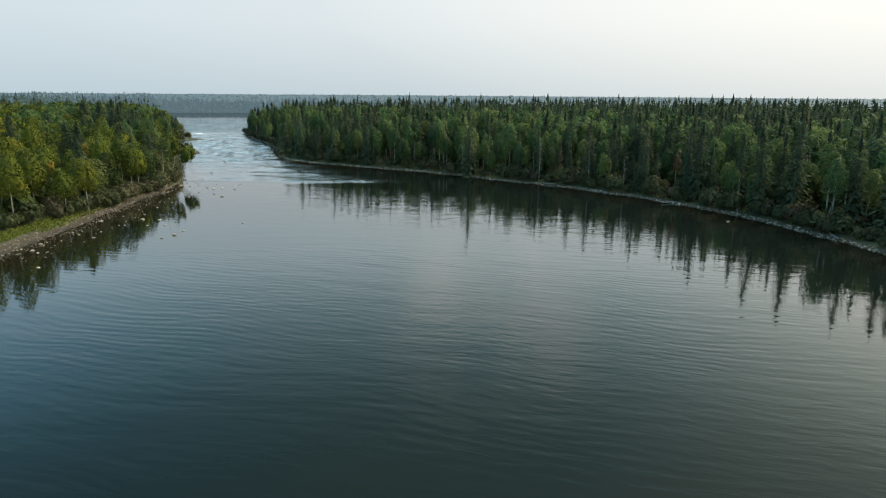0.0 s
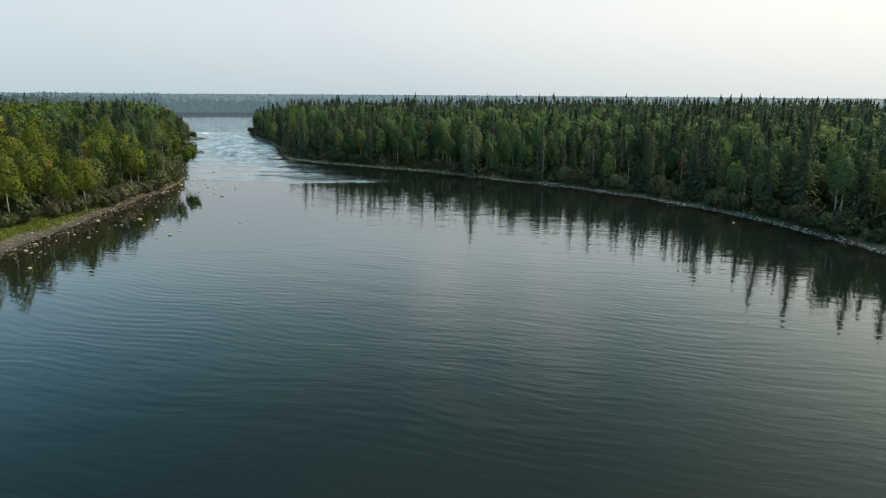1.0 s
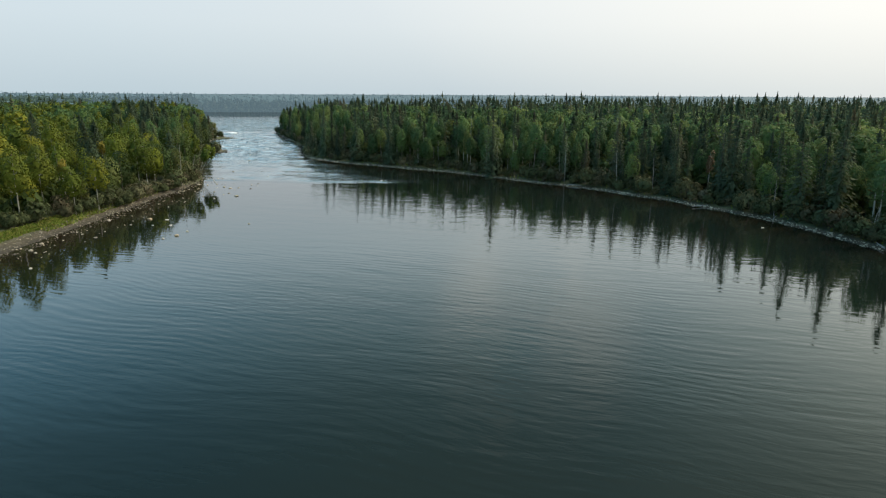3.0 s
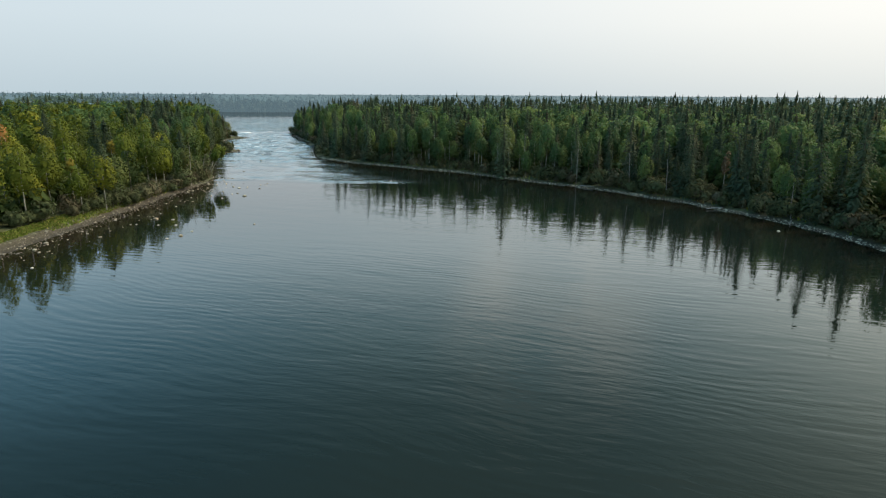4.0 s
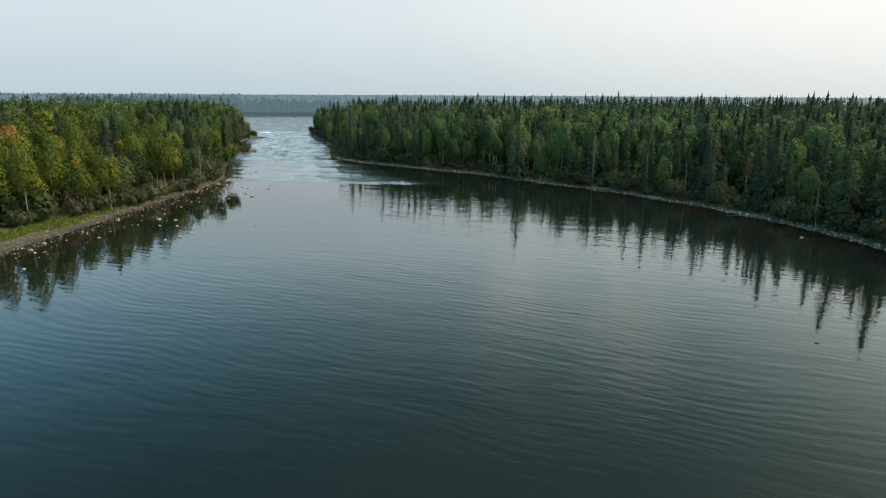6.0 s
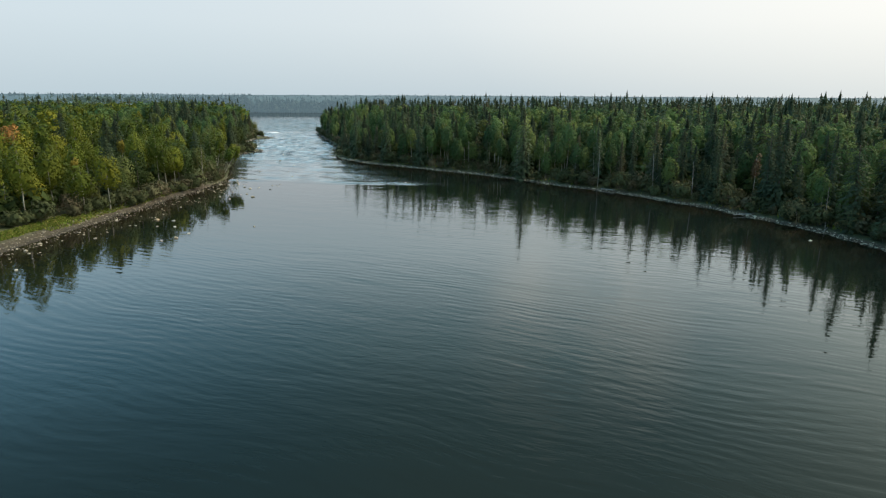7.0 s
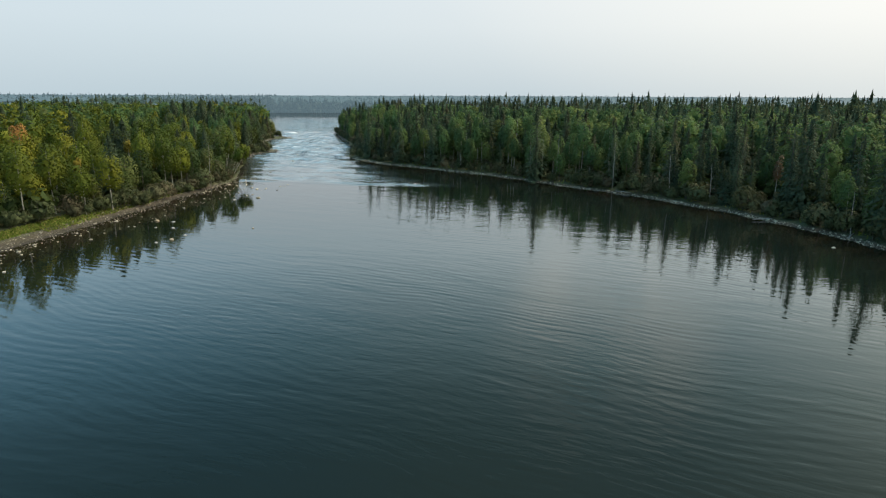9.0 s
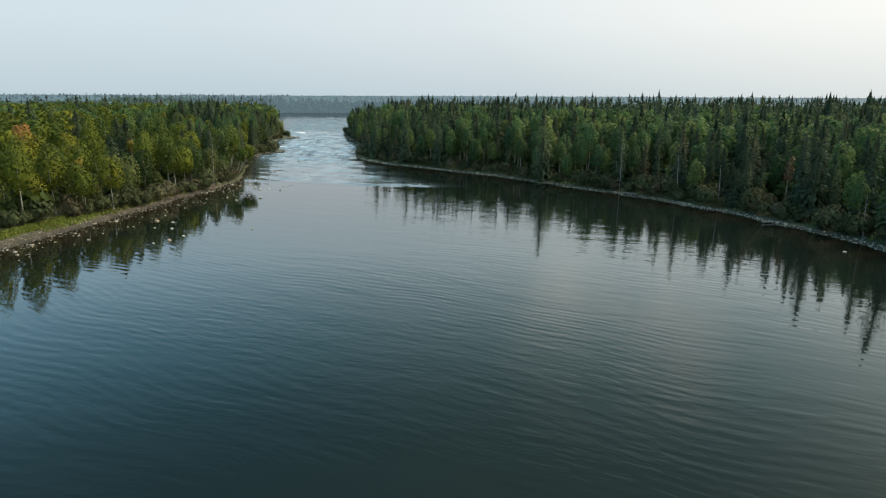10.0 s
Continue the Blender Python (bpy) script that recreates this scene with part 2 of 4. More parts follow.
def water_material():
    """Dark, peaty river water: long low ripples in the pool, broken foam in the rapids."""
    m = Mat("river_water")
    dp = m.add("Attribute")
    dp.attribute_name = "depth"
    bed = m.ramp(m.noise(m.place(), 1.1, 6, 0.7), [(0.3, (0.012, 0.009, 0.005)), (0.7, (0.032, 0.023, 0.013))])
    shade = m.mix(m.ramp(dp.outputs["Fac"], [(0.0, (0, 0, 0)), (1.0, (1, 1, 1))]), bed, (0.007, 0.011, 0.009))
    air = m.add("Attribute")                                # air beaten into the rapids makes them paler
    air.attribute_name = "rapid"
    shade = m.mix(m.math("MULTIPLY", air.outputs["Fac"], m.ramp(m.noise(m.place((0.24, 0.15, 1), radians(14)), 1.0, 6, 0.68, 1.0), [(0.40, (0.02, 0.02, 0.02)), (0.60, (1, 1, 1))])), shade, (0.26, 0.37, 0.44))

    def bent(scale, turn, size, amount):
        """World place, bent by slow swirls, then stretched along the crests."""
        co = m.add("NewGeometry")
        sw = m.add("TexNoise", Scale=size, Detail=1.0)
        m.link(co.outputs["Position"], sw.inputs["Vector"])
        off = m.add("VectorMath")
        off.operation = "MULTIPLY_ADD"
        off.inputs[1].default_value = (amount, amount, 0)
        m.link(sw.outputs["Color"], off.inputs[0])
        m.link(co.outputs["Position"], off.inputs[2])
        mp = m.add("Mapping")
        mp.vector_type = "TEXTURE"
        mp.inputs["Scale"].default_value = tuple(1 / k for k in scale)
        mp.inputs["Rotation"].default_value = (0, 0, turn)
        m.link(off.outputs[0], mp.inputs["Vector"])
        return mp.outputs["Vector"]

    rip = m.noise(bent((0.12, 0.40, 1), radians(-12), 0.03, 6.0), 1.0, 2, 0.5, 0.3)
    fine = m.noise(bent((0.55, 1.7, 1), radians(-15), 0.06, 4.0), 1.0, 2, 0.5, 0.3)
    def train(length, turn, bend, size):
        """Long low crests, one wave length apart, bent by slow swirls."""
        w = m.add("TexWave", Scale=2 * math.pi / 20 / length, Distortion=0.0)
        w.wave_type, w.bands_direction, w.wave_profile = "BANDS", "Y", "SIN"
        m.link(bent((1, 1, 1), turn, size, bend), w.inputs["Vector"])
        return w.outputs["Fac"]

    t1 = m.math("MULTIPLY", train(1.0, radians(-15), 7.0, 0.06), m.ramp(m.noise(m.place((0.03, 0.055, 1), radians(-14)), 1.0, 2), [(0.38, (0, 0, 0)), (0.66, (1, 1, 1))]))
    t2 = m.math("MULTIPLY", train(1.5, radians(-9), 10.0, 0.04), m.ramp(m.noise(m.place((0.024, 0.05, 1), radians(-8)), 1.0, 2), [(0.40, (0, 0, 0)), (0.68, (1, 1, 1))]))
    trains = m.math("ADD", m.math("MULTIPLY", t1, 0.12), m.math("MULTIPLY", t2, 0.11))
    calm = m.ramp(m.noise(m.place((0.012, 0.03, 1)), 1.0, 2), [(0.35, (0.25, 0.25, 0.25)), (0.65, (1, 1, 1))])
    at = m.add("Attribute")
    at.attribute_name = "rapid"
    chop = m.noise(m.place((0.36, 0.25, 1), radians(14)), 1.0, 5, 0.62, 0.8)
    h = m.math("ADD", trains, m.math("ADD", m.math("MULTIPLY", rip, 0.62), m.math("MULTIPLY", m.math("MULTIPLY", fine, 0.46), calm)))
    h = m.math("ADD", h, m.math("MULTIPLY", m.math("MULTIPLY", chop, at.outputs["Fac"]), 4.0))
    patch = m.ramp(m.noise(m.place((0.055, 0.075, 1)), 1.0, 5, 0.6, 0.8), [(0.44, (0, 0, 0)), (0.58, (1, 1, 1))])
    steep = m.math("MULTIPLY", m.math("MULTIPLY", at.outputs["Fac"], at.outputs["Fac"]), patch)
    h = m.math("ADD", h, m.math("MULTIPLY", m.math("MULTIPLY", chop, steep), 9.0))
    swell = m.noise(m.place((0.20, 0.14, 1), radians(14)), 1.0, 3, 0.55, 0.6)
    h = m.math("ADD", h, m.math("MULTIPLY", m.math("MULTIPLY", swell, at.outputs["Fac"]), 9.0))
    op = m.add("Attribute")
    op.attribute_name = "open"
    h = m.math("MULTIPLY", h, op.outputs["Fac"])
    nrm = m.add("Bump", Strength=1.0, Distance=0.06)
    m.link(h, nrm.inputs["Height"])
    calmer = m.math("MULTIPLY", at.outputs["Fac"], m.math("SUBTRACT", 1.12, at.outputs["Fac"]))
    rough = m.math("ADD", m.math("MULTIPLY", calmer, 0.20), 0.03)
    fo = m.add("Attribute")
    fo.attribute_name = "foam"
    streak = m.noise(m.place((0.50, 0.34, 1), radians(12)), 1.0, 7, 0.68, 1.4)
    f = m.ramp(m.math("MULTIPLY", fo.outputs["Fac"], m.math("ADD", m.math("MULTIPLY", streak, 1.6), -0.10)), [(0.44, (0, 0, 0)), (0.62, (1, 1, 1))])
    body = m.add("BsdfDiffuse")
    m.link(shade, body.inputs["Color"])
    gloss = m.add("BsdfGlossy")
    m.link(rough, gloss.inputs["Roughness"])
    m.link(nrm.outputs["Normal"], gloss.inputs["Normal"])
    fr = m.add("Fresnel", IOR=1.33)
    m.link(nrm.outputs["Normal"], fr.inputs["Normal"])
    # the gloss of peaty water: weak when looked into steeply, strong at a glance
    mirror = m.ramp(fr.outputs[0], [(0.0, (0, 0, 0)), (0.05, (0.029, 0.029, 0.029)), (0.075, (0.054, 0.054, 0.054)), (0.125, (0.135, 0.135, 0.135)), (0.23, (0.35, 0.35, 0.35)), (0.45, (0.62, 0.62, 0.62)), (1.0, (1, 1, 1))])
    sheen = m.add("MixShader")
    m.link(mirror, sheen.inputs[0])
    m.link(body.outputs[0], sheen.inputs[1])
    m.link(gloss.outputs[0], sheen.inputs[2])
    white = m.add("BsdfDiffuse")
    white.inputs["Color"].default_value = (0.78, 0.78, 0.78, 1)
    mx = m.add("MixShader")
    m.link(m.math("MULTIPLY", f, 0.75), mx.inputs[0])
    m.link(sheen.outputs[0], mx.inputs[1])
    m.link(white.outputs[0], mx.inputs[2])
    m.link(mx.outputs[0], m.out.inputs["Surface"])
    return m.m


GROUND = ground_material()
WATER = water_material()


# ---- mesh helpers ----
def mesh_of(name, verts, faces, material, smooth=False, domed=None, **attrs):
    """A mesh from arrays: verts (n, 3), faces (m, 3 or 4); attrs: one float a vertex."""
    verts, faces = np.asarray(verts, np.float32), np.asarray(faces, np.int32)
    if domed is not None:                                # faces turn the way of their shading
        q = verts[faces]
        back = np.sum(np.cross(q[:, 2] - q[:, 0], q[:, 3] - q[:, 1]) * np.asarray(domed)[faces[:, 0]], axis=1) < 0
        faces = np.where(back[:, None], faces[:, ::-1], faces)
    me = bpy.data.meshes.new(name)
    k = faces.shape[1]
    me.vertices.add(len(verts))
    me.vertices.foreach_set("co", verts.ravel())
    me.loops.add(faces.size)
    me.loops.foreach_set("vertex_index", faces.ravel())
    me.polygons.add(len(faces))
    me.polygons.foreach_set("loop_start", np.arange(len(faces), dtype=np.int32) * k)
    me.polygons.foreach_set("use_smooth", np.full(len(faces), smooth))
    me.materials.append(material)
    for key, val in attrs.items():
        a = me.attributes.new(key, "FLOAT", "POINT")
        a.data.foreach_set("value", np.asarray(val, np.float32))
    me.update(calc_edges=True)
    if domed is not None:
        me.polygons.foreach_set("use_smooth", np.full(len(faces), True))
        me.normals_split_custom_set_from_vertices(np.asarray(domed, np.float32))
    return me


def part(name, mesh, parent, label=""):
    ob = new(name, mesh)
    ob.parent = parent
    return tagged(ob, label)


def unit(v):
    return v / np.maximum(np.linalg.norm(v, axis=-1, keepdims=True), 1e-9)


def sprays(rng, pos, normal, size, stretch=1.0, along=None):
    """Small bent four-cornered leaf sprays at pos, facing normal; returns verts, faces."""
    n = len(pos)
    normal = unit(normal)
    a = rng.normal(size=(n, 3)) if along is None else along
    u = unit(a - normal * np.sum(a * normal, axis=1, keepdims=True))
    v = np.cross(normal, u)
    s = np.asarray(size).reshape(-1, 1) * np.ones((n, 1))
    j = rng.uniform(0.7, 1.3, size=(n, 4, 1))
    lift = normal * s * rng.uniform(-0.35, 0.1, size=(n, 1))
    p = np.stack([pos + u * s * stretch * j[:, 0], pos + v * s * 0.62 * j[:, 1] + lift, pos - u * s * stretch * j[:, 2], pos - v * s * 0.62 * j[:, 3] + lift], axis=1)
    return p.reshape(-1, 3), np.arange(4 * n).reshape(n, 4)


def facing(v, f, soft, share):
    """Shading for sprays: partly each spray's own, partly that of the clump (soft, one a face) it belongs to."""
    q = v[f]
    flat = unit(np.cross(q[:, 2] - q[:, 0], q[:, 3] - q[:, 1]))
    flat *= np.where(np.sum(flat * soft, axis=1, keepdims=True) < 0, -1.0, 1.0)
    n = np.zeros_like(v)
    n[f] = unit((1 - share) * flat + share * unit(soft))[:, None, :]
    return n


def broadleaf_crown(rng, h, lobes, per, size, spread=1.0, low=0.30):
    """A billowing dome: leaf sprays over the outside of a cluster of round lobes, with a leafy core; about h high, foot at z = 0."""
    mid, tall, wide = h * (low + 0.97) / 2, h * (0.97 - low) / 2, 0.165 * h * spread
    shape, core = np.array([wide, wide, tall]), np.array([0, 0, mid])
    i = np.arange(lobes)
    up = 1 - 1.75 * (i + 0.5) / lobes
    a = i * 2.4 + rng.uniform(-0.6, 0.6, lobes)
    ring = np.sqrt(1 - up * up)
    c = np.stack([ring * np.cos(a), ring * np.sin(a), up], 1) * rng.uniform(0.45, 0.72, (lobes, 1))
    rad = rng.uniform(0.30, 0.50, lobes)
    n = lobes * per
    d = rng.normal(size=(3 * n, 3)) + np.array([0, 0, 0.25])
    d = unit(d)
    d = d[d[:, 2] > -0.75][:n]
    b = d @ c.T
    disc = b * b - np.sum(c * c, axis=1) + rad * rad
    t = np.where(disc > 0, b + np.sqrt(np.maximum(disc, 0)), 0.0)
    best = t.argmax(axis=1)
    reach = np.maximum(t.max(axis=1), 0.55)
    p = d * reach[:, None]
    lobe = unit(np.where((t.max(axis=1) > 0.55)[:, None], p - c[best], d))
    pos = p * (1.03 - 0.16 * rng.uniform(size=(len(p), 1)) ** 2) * shape + core
    nor = lobe + rng.normal(size=p.shape) * 0.28
    soft = 0.8 * lobe + 0.6 * d + np.array([0, 0, 0.1])
    big = np.ones(len(p))
    k = max(4, n // 9)                                      # the core, larger sprays
    d = unit(rng.normal(size=(k, 3)))
    pos, nor, soft, big = np.concatenate([pos, d * 0.6 * shape + core]), np.concatenate([nor, d]), np.concatenate([soft, d]), np.concatenate([big, np.full(k, 2.3)])
    v, f = sprays(rng, pos, nor, size * big * rng.uniform(0.65, 1.25, size=len(pos)))
    return v, f, facing(v, f, soft, 0.8)


def spruce_crown(rng, h, radius, tiers, per, along=4, size=0.30, low=0.06):
    """A narrow, ragged spire: whorls of drooping boughs, each a row of hanging needle sprays; foot at z = 0."""
    lean = rng.normal(size=2) * 0.010 * h
    ragged = rng.uniform(0.72, 1.25, (10, 6))
    u = np.clip((np.repeat(np.arange(tiers), per) + np.repeat(rng.uniform(-0.3, 0.3, tiers), per) + rng.uniform(-0.35, 0.35, tiers * per)) / tiers, 0, 1) ** 0.92
    a = np.tile(np.arange(per) * 2 * math.pi / per, tiers) + np.repeat(np.arange(tiers) * 1.9, per) + rng.uniform(-0.3, 0.3, tiers * per)
    keep = rng.uniform(size=len(u)) > 0.15 * u
    u, a = u[keep], a[keep]
    rag = ragged[(u * 9.99).astype(int), (a / 2 / math.pi * 6).astype(int) % 6]
    ln = radius * (1 - u) ** 0.64 * np.where(u < 0.10, 0.75, 1.0) * rag * rng.uniform(0.75, 1.15, len(u)) + 0.014 * h
    q = np.tile((np.arange(along) + 0.7) / along, len(u)) + rng.uniform(-0.12, 0.08, len(u) * along)
    u, a, ln = np.repeat(u, along), np.repeat(a, along) + rng.uniform(-0.16, 0.16, len(u) * along), np.repeat(ln, along)
    out = np.stack([np.cos(a), np.sin(a), np.zeros_like(a)], 1)
    droop = (0.62 - 0.55 * u + rng.uniform(-0.1, 0.1, len(u))) * q * ln
    pos = out * (ln * q)[:, None] + np.stack([lean[0] * u, lean[1] * u, h * (low + (0.955 - low) * u) - droop], 1)
    hangs = out + np.stack([rng.normal(size=len(u)) * 0.35, rng.normal(size=len(u)) * 0.35, -0.75 + 0.7 * u + rng.normal(size=len(u)) * 0.3], 1)
    nor = out * 0.55 + np.array([0, 0, 0.8]) + rng.normal(size=out.shape) * 0.35
    s = size * rng.uniform(0.7, 1.3, len(u)) * np.clip(1.25 - 0.9 * u, 0.36, 1.15)
    v, f = sprays(rng, pos, nor, s, 1.25, hangs)
    soft = out + np.array([0, 0, 0.5])
    tip = np.array([lean[0], lean[1], h])
    k = len(v)
    for b in (0.3, 1.35, 2.4):                               # the leader and the short shoots round it
        o = np.array([math.cos(b), math.sin(b), 0.0]) * 0.17 * radius
        v = np.concatenate([v, [tip, tip + o - [0, 0, 0.17 * h], tip - [0, 0, 0.22 * h], tip - o - [0, 0, 0.17 * h]]])
        f = np.concatenate([f, [[k, k + 1, k + 2, k + 3]]])
        soft = np.concatenate([soft, [[-0.3, -0.8, 0.5]]])
        k += 4
    return v, f, facing(v, f, soft, 0.6)


def tube(points, radii, sides=6):
    """A tapered tube through points; verts, quad faces."""
    pts = [Vector(p) for p in points]
    v, f = [], []
    for i, p in enumerate(pts):
        d = (pts[min(i + 1, len(pts) - 1)] - pts[max(i - 1, 0)]).normalized()
        a = d.orthogonal().normalized()
        b = d.cross(a)
        for s in range(sides):
            t = 2 * math.pi * s / sides
            v.append(p + (a * math.cos(t) + b * math.sin(t)) * radii[i])
    for i in range(len(pts) - 1):
        for s in range(sides):
            f.append((i * sides + s, i * sides + (s + 1) % sides, (i + 1) * sides + (s + 1) % sides, (i + 1) * sides + s))
    return np.array([tuple(p) for p in v]), np.array(f)


def joined(pieces):
    vs, fs, k = [], [], 0
    for v, f in pieces:
        vs.append(v)
        fs.append(np.asarray(f) + k)
        k += len(v)
    return np.concatenate(vs), np.concatenate(fs)


def trunk_mesh(rng, name, h, r, material, limbs=0, bend=0.02, low=0.35):
    """A tapered, slightly crooked trunk with a few limbs."""
    n = 7
    way = rng.normal(size=(n + 1, 2)) * bend * h / 3
    way[0] = 0
    way = np.cumsum(way, axis=0) * 0.5
    pts = [(way[i][0], way[i][1], -0.4 + (h + 0.4) * i / n) for i in range(n + 1)]
    rad = [r * (1.25 if i == 0 else 1) * (1 - 0.93 * i / n) + 0.012 for i in range(n + 1)]
    pieces = [tube(pts, rad, 6)]
    for q in range(limbs):
        u = low + (0.9 - low) * (q + 0.5) / limbs
        i = int(u * n)
        a = q * 2.4 + rng.uniform(-0.5, 0.5)
        ln = h * rng.uniform(0.09, 0.17) * (1.2 - u)
        p0 = Vector(pts[i]).lerp(Vector(pts[i + 1]), u * n - i)
        p1 = p0 + Vector((math.cos(a) * ln * 0.6, math.sin(a) * ln * 0.6, ln * 0.45))
        p2 = p0 + Vector((math.cos(a) * ln, math.sin(a) * ln, ln * 1.1))
        pieces.append(tube([p0, p1, p2], [r * 0.35 * (1 - 0.6 * u), r * 0.22, 0.012], 4))
    v, f = joined(pieces)
    return mesh_of(name, v, f, material, True)


# ---- the plan: one sheet of land with the river cut into it ----
RIGHT_BANK = [(85, -600), (70, -120), (63, 10), (60.5, 55), (58.5, 79.5), (57, 88), (54.5, 97), (51, 107), (46, 117), (40.8, 125), (32.3, 134), (22.7, 143.7), (10.5, 153.2), (-3, 164.7), (-19.5, 175), (-37, 185.3), (-50, 197), (-55, 208), (-60, 226), (-66, 244), (-82, 278), (-93, 303), (-102.5, 323), (-106, 345), (-100, 390), (-40, 480), (120, 600), (480, 690), (1100, 740)]
FAR_BANK = [(1100, 830), (400, 760), (0, 692), (-205, 668), (-267, 655), (-430, 645), (-800, 640)]
LEFT_BANK = [(-800, 590), (-360, 575), (-265, 548), (-225, 500), (-195, 444), (-160, 372), (-134, 317), (-121, 291), (-111, 283), (-107.5, 279), (-114, 275.5), (-111, 259), (-97.5, 230), (-88, 220.5), (-85, 217), (-88, 202), (-80, 185), (-68, 160), (-62, 147), (-59.5, 138), (-58.6, 126), (-58, 116), (-57.3, 106), (-56.6, 96), (-55.8, 87), (-55.8, 78), (-58, 40), (-66, -20), (-85, -150), (-110, -600)]
WATER_EDGE = np.array(RIGHT_BANK + FAR_BANK + LEFT_BANK, float)


def shore_distance(x, y):
    """Metres from the water's edge: plus on land, minus in the river."""
    x, y = np.asarray(x, float), np.asarray(y, float)
    wob = 0.9 * np.sin(x * 0.21 + 1.3 * np.sin(y * 0.17)) * np.sin(y * 0.19 + 0.7) + 0.35 * np.sin(x * 0.9 + y * 0.5) * np.sin(y * 1.1 - x * 0.4)
    best = np.full(x.shape, 1e9)
    inside = np.zeros(x.shape, bool)
    p = WATER_EDGE
    for (ax, ay), (bx, by) in zip(p, np.roll(p, -1, axis=0)):
        dx, dy = bx - ax, by - ay
        t = np.clip(((x - ax) * dx + (y - ay) * dy) / (dx * dx + dy * dy), 0, 1)
        best = np.minimum(best, np.hypot(x - ax - t * dx, y - ay - t * dy))
        if ay != by:
            inside ^= ((ay > y) != (by > y)) & (x < ax + (y - ay) * dx / dy)
    return np.where(inside, -best, best) + 0.55 * wob


def ground_height(x, y, s=None):
    x, y = np.asarray(x, float), np.asarray(y, float)
    s = shore_distance(x, y) if s is None else s
    low = np.clip(s, -18, 0) * 0.14
    beach = 0.16 * np.clip(s, 0, 5)
    bank = 1.3 * (1 - np.exp(-np.clip(s - 5, 0, None) / 14)) + np.where(x < -57 - 0.25 * np.clip(y - 150, 0, None), 0.5, 1.7) * (1 - np.exp(-np.clip(s - 20, 0, None) / 110))
    roll = (np.sin(x * 0.045 + 2) * np.sin(y * 0.038) * 0.5 + np.sin(x * 0.21) * np.sin(y * 0.17 + 1) * 0.12) * np.clip(s / 25, 0, 1)
    return low + beach + bank + roll


def steps(a, b, step, far_a, far_b, grow):
    """Grid lines: even from a to b, then wider and wider out to far_a and far_b."""
    mid = list(np.arange(a, b + step * 0.5, step))
    lo, hi, d = [], [], step
    p = a
    while p > far_a:
        d *= grow
        p = max(p - d, far_a)
        lo.append(p)
    d, p = step, mid[-1]
    while p < far_b:
        d *= grow
        p = min(p + d, far_b)
        hi.append(p)
    return np.array(lo[::-1] + mid + hi)


def grid(xs, ys):
    gx, gy = np.meshgrid(xs, ys)
    i = np.arange(gx.size).reshape(gx.shape)
    f = np.stack([i[:-1, :-1], i[:-1, 1:], i[1:, 1:], i[1:, :-1]], axis=-1).reshape(-1, 4)
    return gx.ravel(), gy.ravel(), f


gxs = np.unique(np.concatenate([steps(-125, 70, 1.5, -4900, 4900, 1.13), np.arange(-450, -126, 14.0), np.arange(76, 130, 9.0)]))
gys = np.unique(np.concatenate([steps(72, 235, 1.5, -4900, 4900, 1.13), np.arange(255, 560, 9.0), np.arange(636, 700, 4.0)]))
gx, gy, gf = grid(gxs, gys)
gs = shore_distance(gx, gy)
ground = new("ground", mesh_of("ground", np.stack([gx, gy, ground_height(gx, gy, gs)], 1), gf, GROUND, True, shore=np.clip(np.where((gx > -50) & (gs > 0), gs * 2.0, gs), -20, 60) + 5.0 * np.where(gx < -57, np.clip((gy - 132) / 12, 0, 1) * (gs > -1), np.clip((gy - 190) / 12, 0, 1) * (gs > -1))))
tagged(ground, "mossy forest floor with gravel along the river", "ground", kind="structure")

# the water: calm pool, and standing waves in the narrows
wx, wy, wf = grid(steps(-122, -14, 0.9, -1500, 1300, 1.18), steps(66, 300, 0.9, -700, 900, 1.18))
ws = shore_distance(wx, wy)
lip = 144.8 + 0.9 * np.sin(wx * 0.21) + 0.35 * np.sin(wx * 0.63 + 1)
reach = -15.0 - np.clip(wy - 146, 0, None) * 0.68 + 1.6 * np.sin(wy * 0.5)     # the pool behind the tongue lies still
rapid = np.clip((wy - lip) / 2.5, 0, 1) * np.where(wy < 198, np.clip((reach - wx) / 7, 0, 1), 1.0) * np.clip((550 - wy) / 80, 0, 1) * np.clip((-ws + 0.5) / np.where(wy > 190, 3.5, 7.0), 0, 1)
tail = np.exp(-((wx + 24.5 + (wy - 147) * 0.55) / 9) ** 2 - ((wy - 148.0) / 2.6) ** 2)      # tongue of broken water along the bank
rapid = np.clip(np.maximum(rapid * (0.45 + 0.55 * np.clip((wy - 165) / 40, 0, 1)), tail * 0.6), 0, 1)
rng = np.random.default_rng(5)
wave = np.zeros_like(wx)
for q in range(46):
    lam = rng.uniform(2.5, 17.0)
    ang = rng.normal(0.42, 0.5)
    kx, ky = math.sin(ang) * 2 * math.pi / lam, math.cos(ang) * 2 * math.pi / lam
    wave += (lam / 17.0) ** 0.7 * (1 - 2 * np.abs(np.sin((kx * wx + ky * wy + 1.2 * np.sin(wx * 0.11 + q) + rng.uniform(0, 6.3)) * 0.5)))
wave = (wave - wave.mean()) / wave.std()
line = np.exp(-((wy - lip) / 0.75) ** 2) * ((wx > -60) & (wx < -17)) * np.clip(0.75 + 0.5 * wave, 0.1, 1.6)
far_mask = np.where((np.abs(wx + 68) < 62) & (wy < 330), 1.0, 0.0)
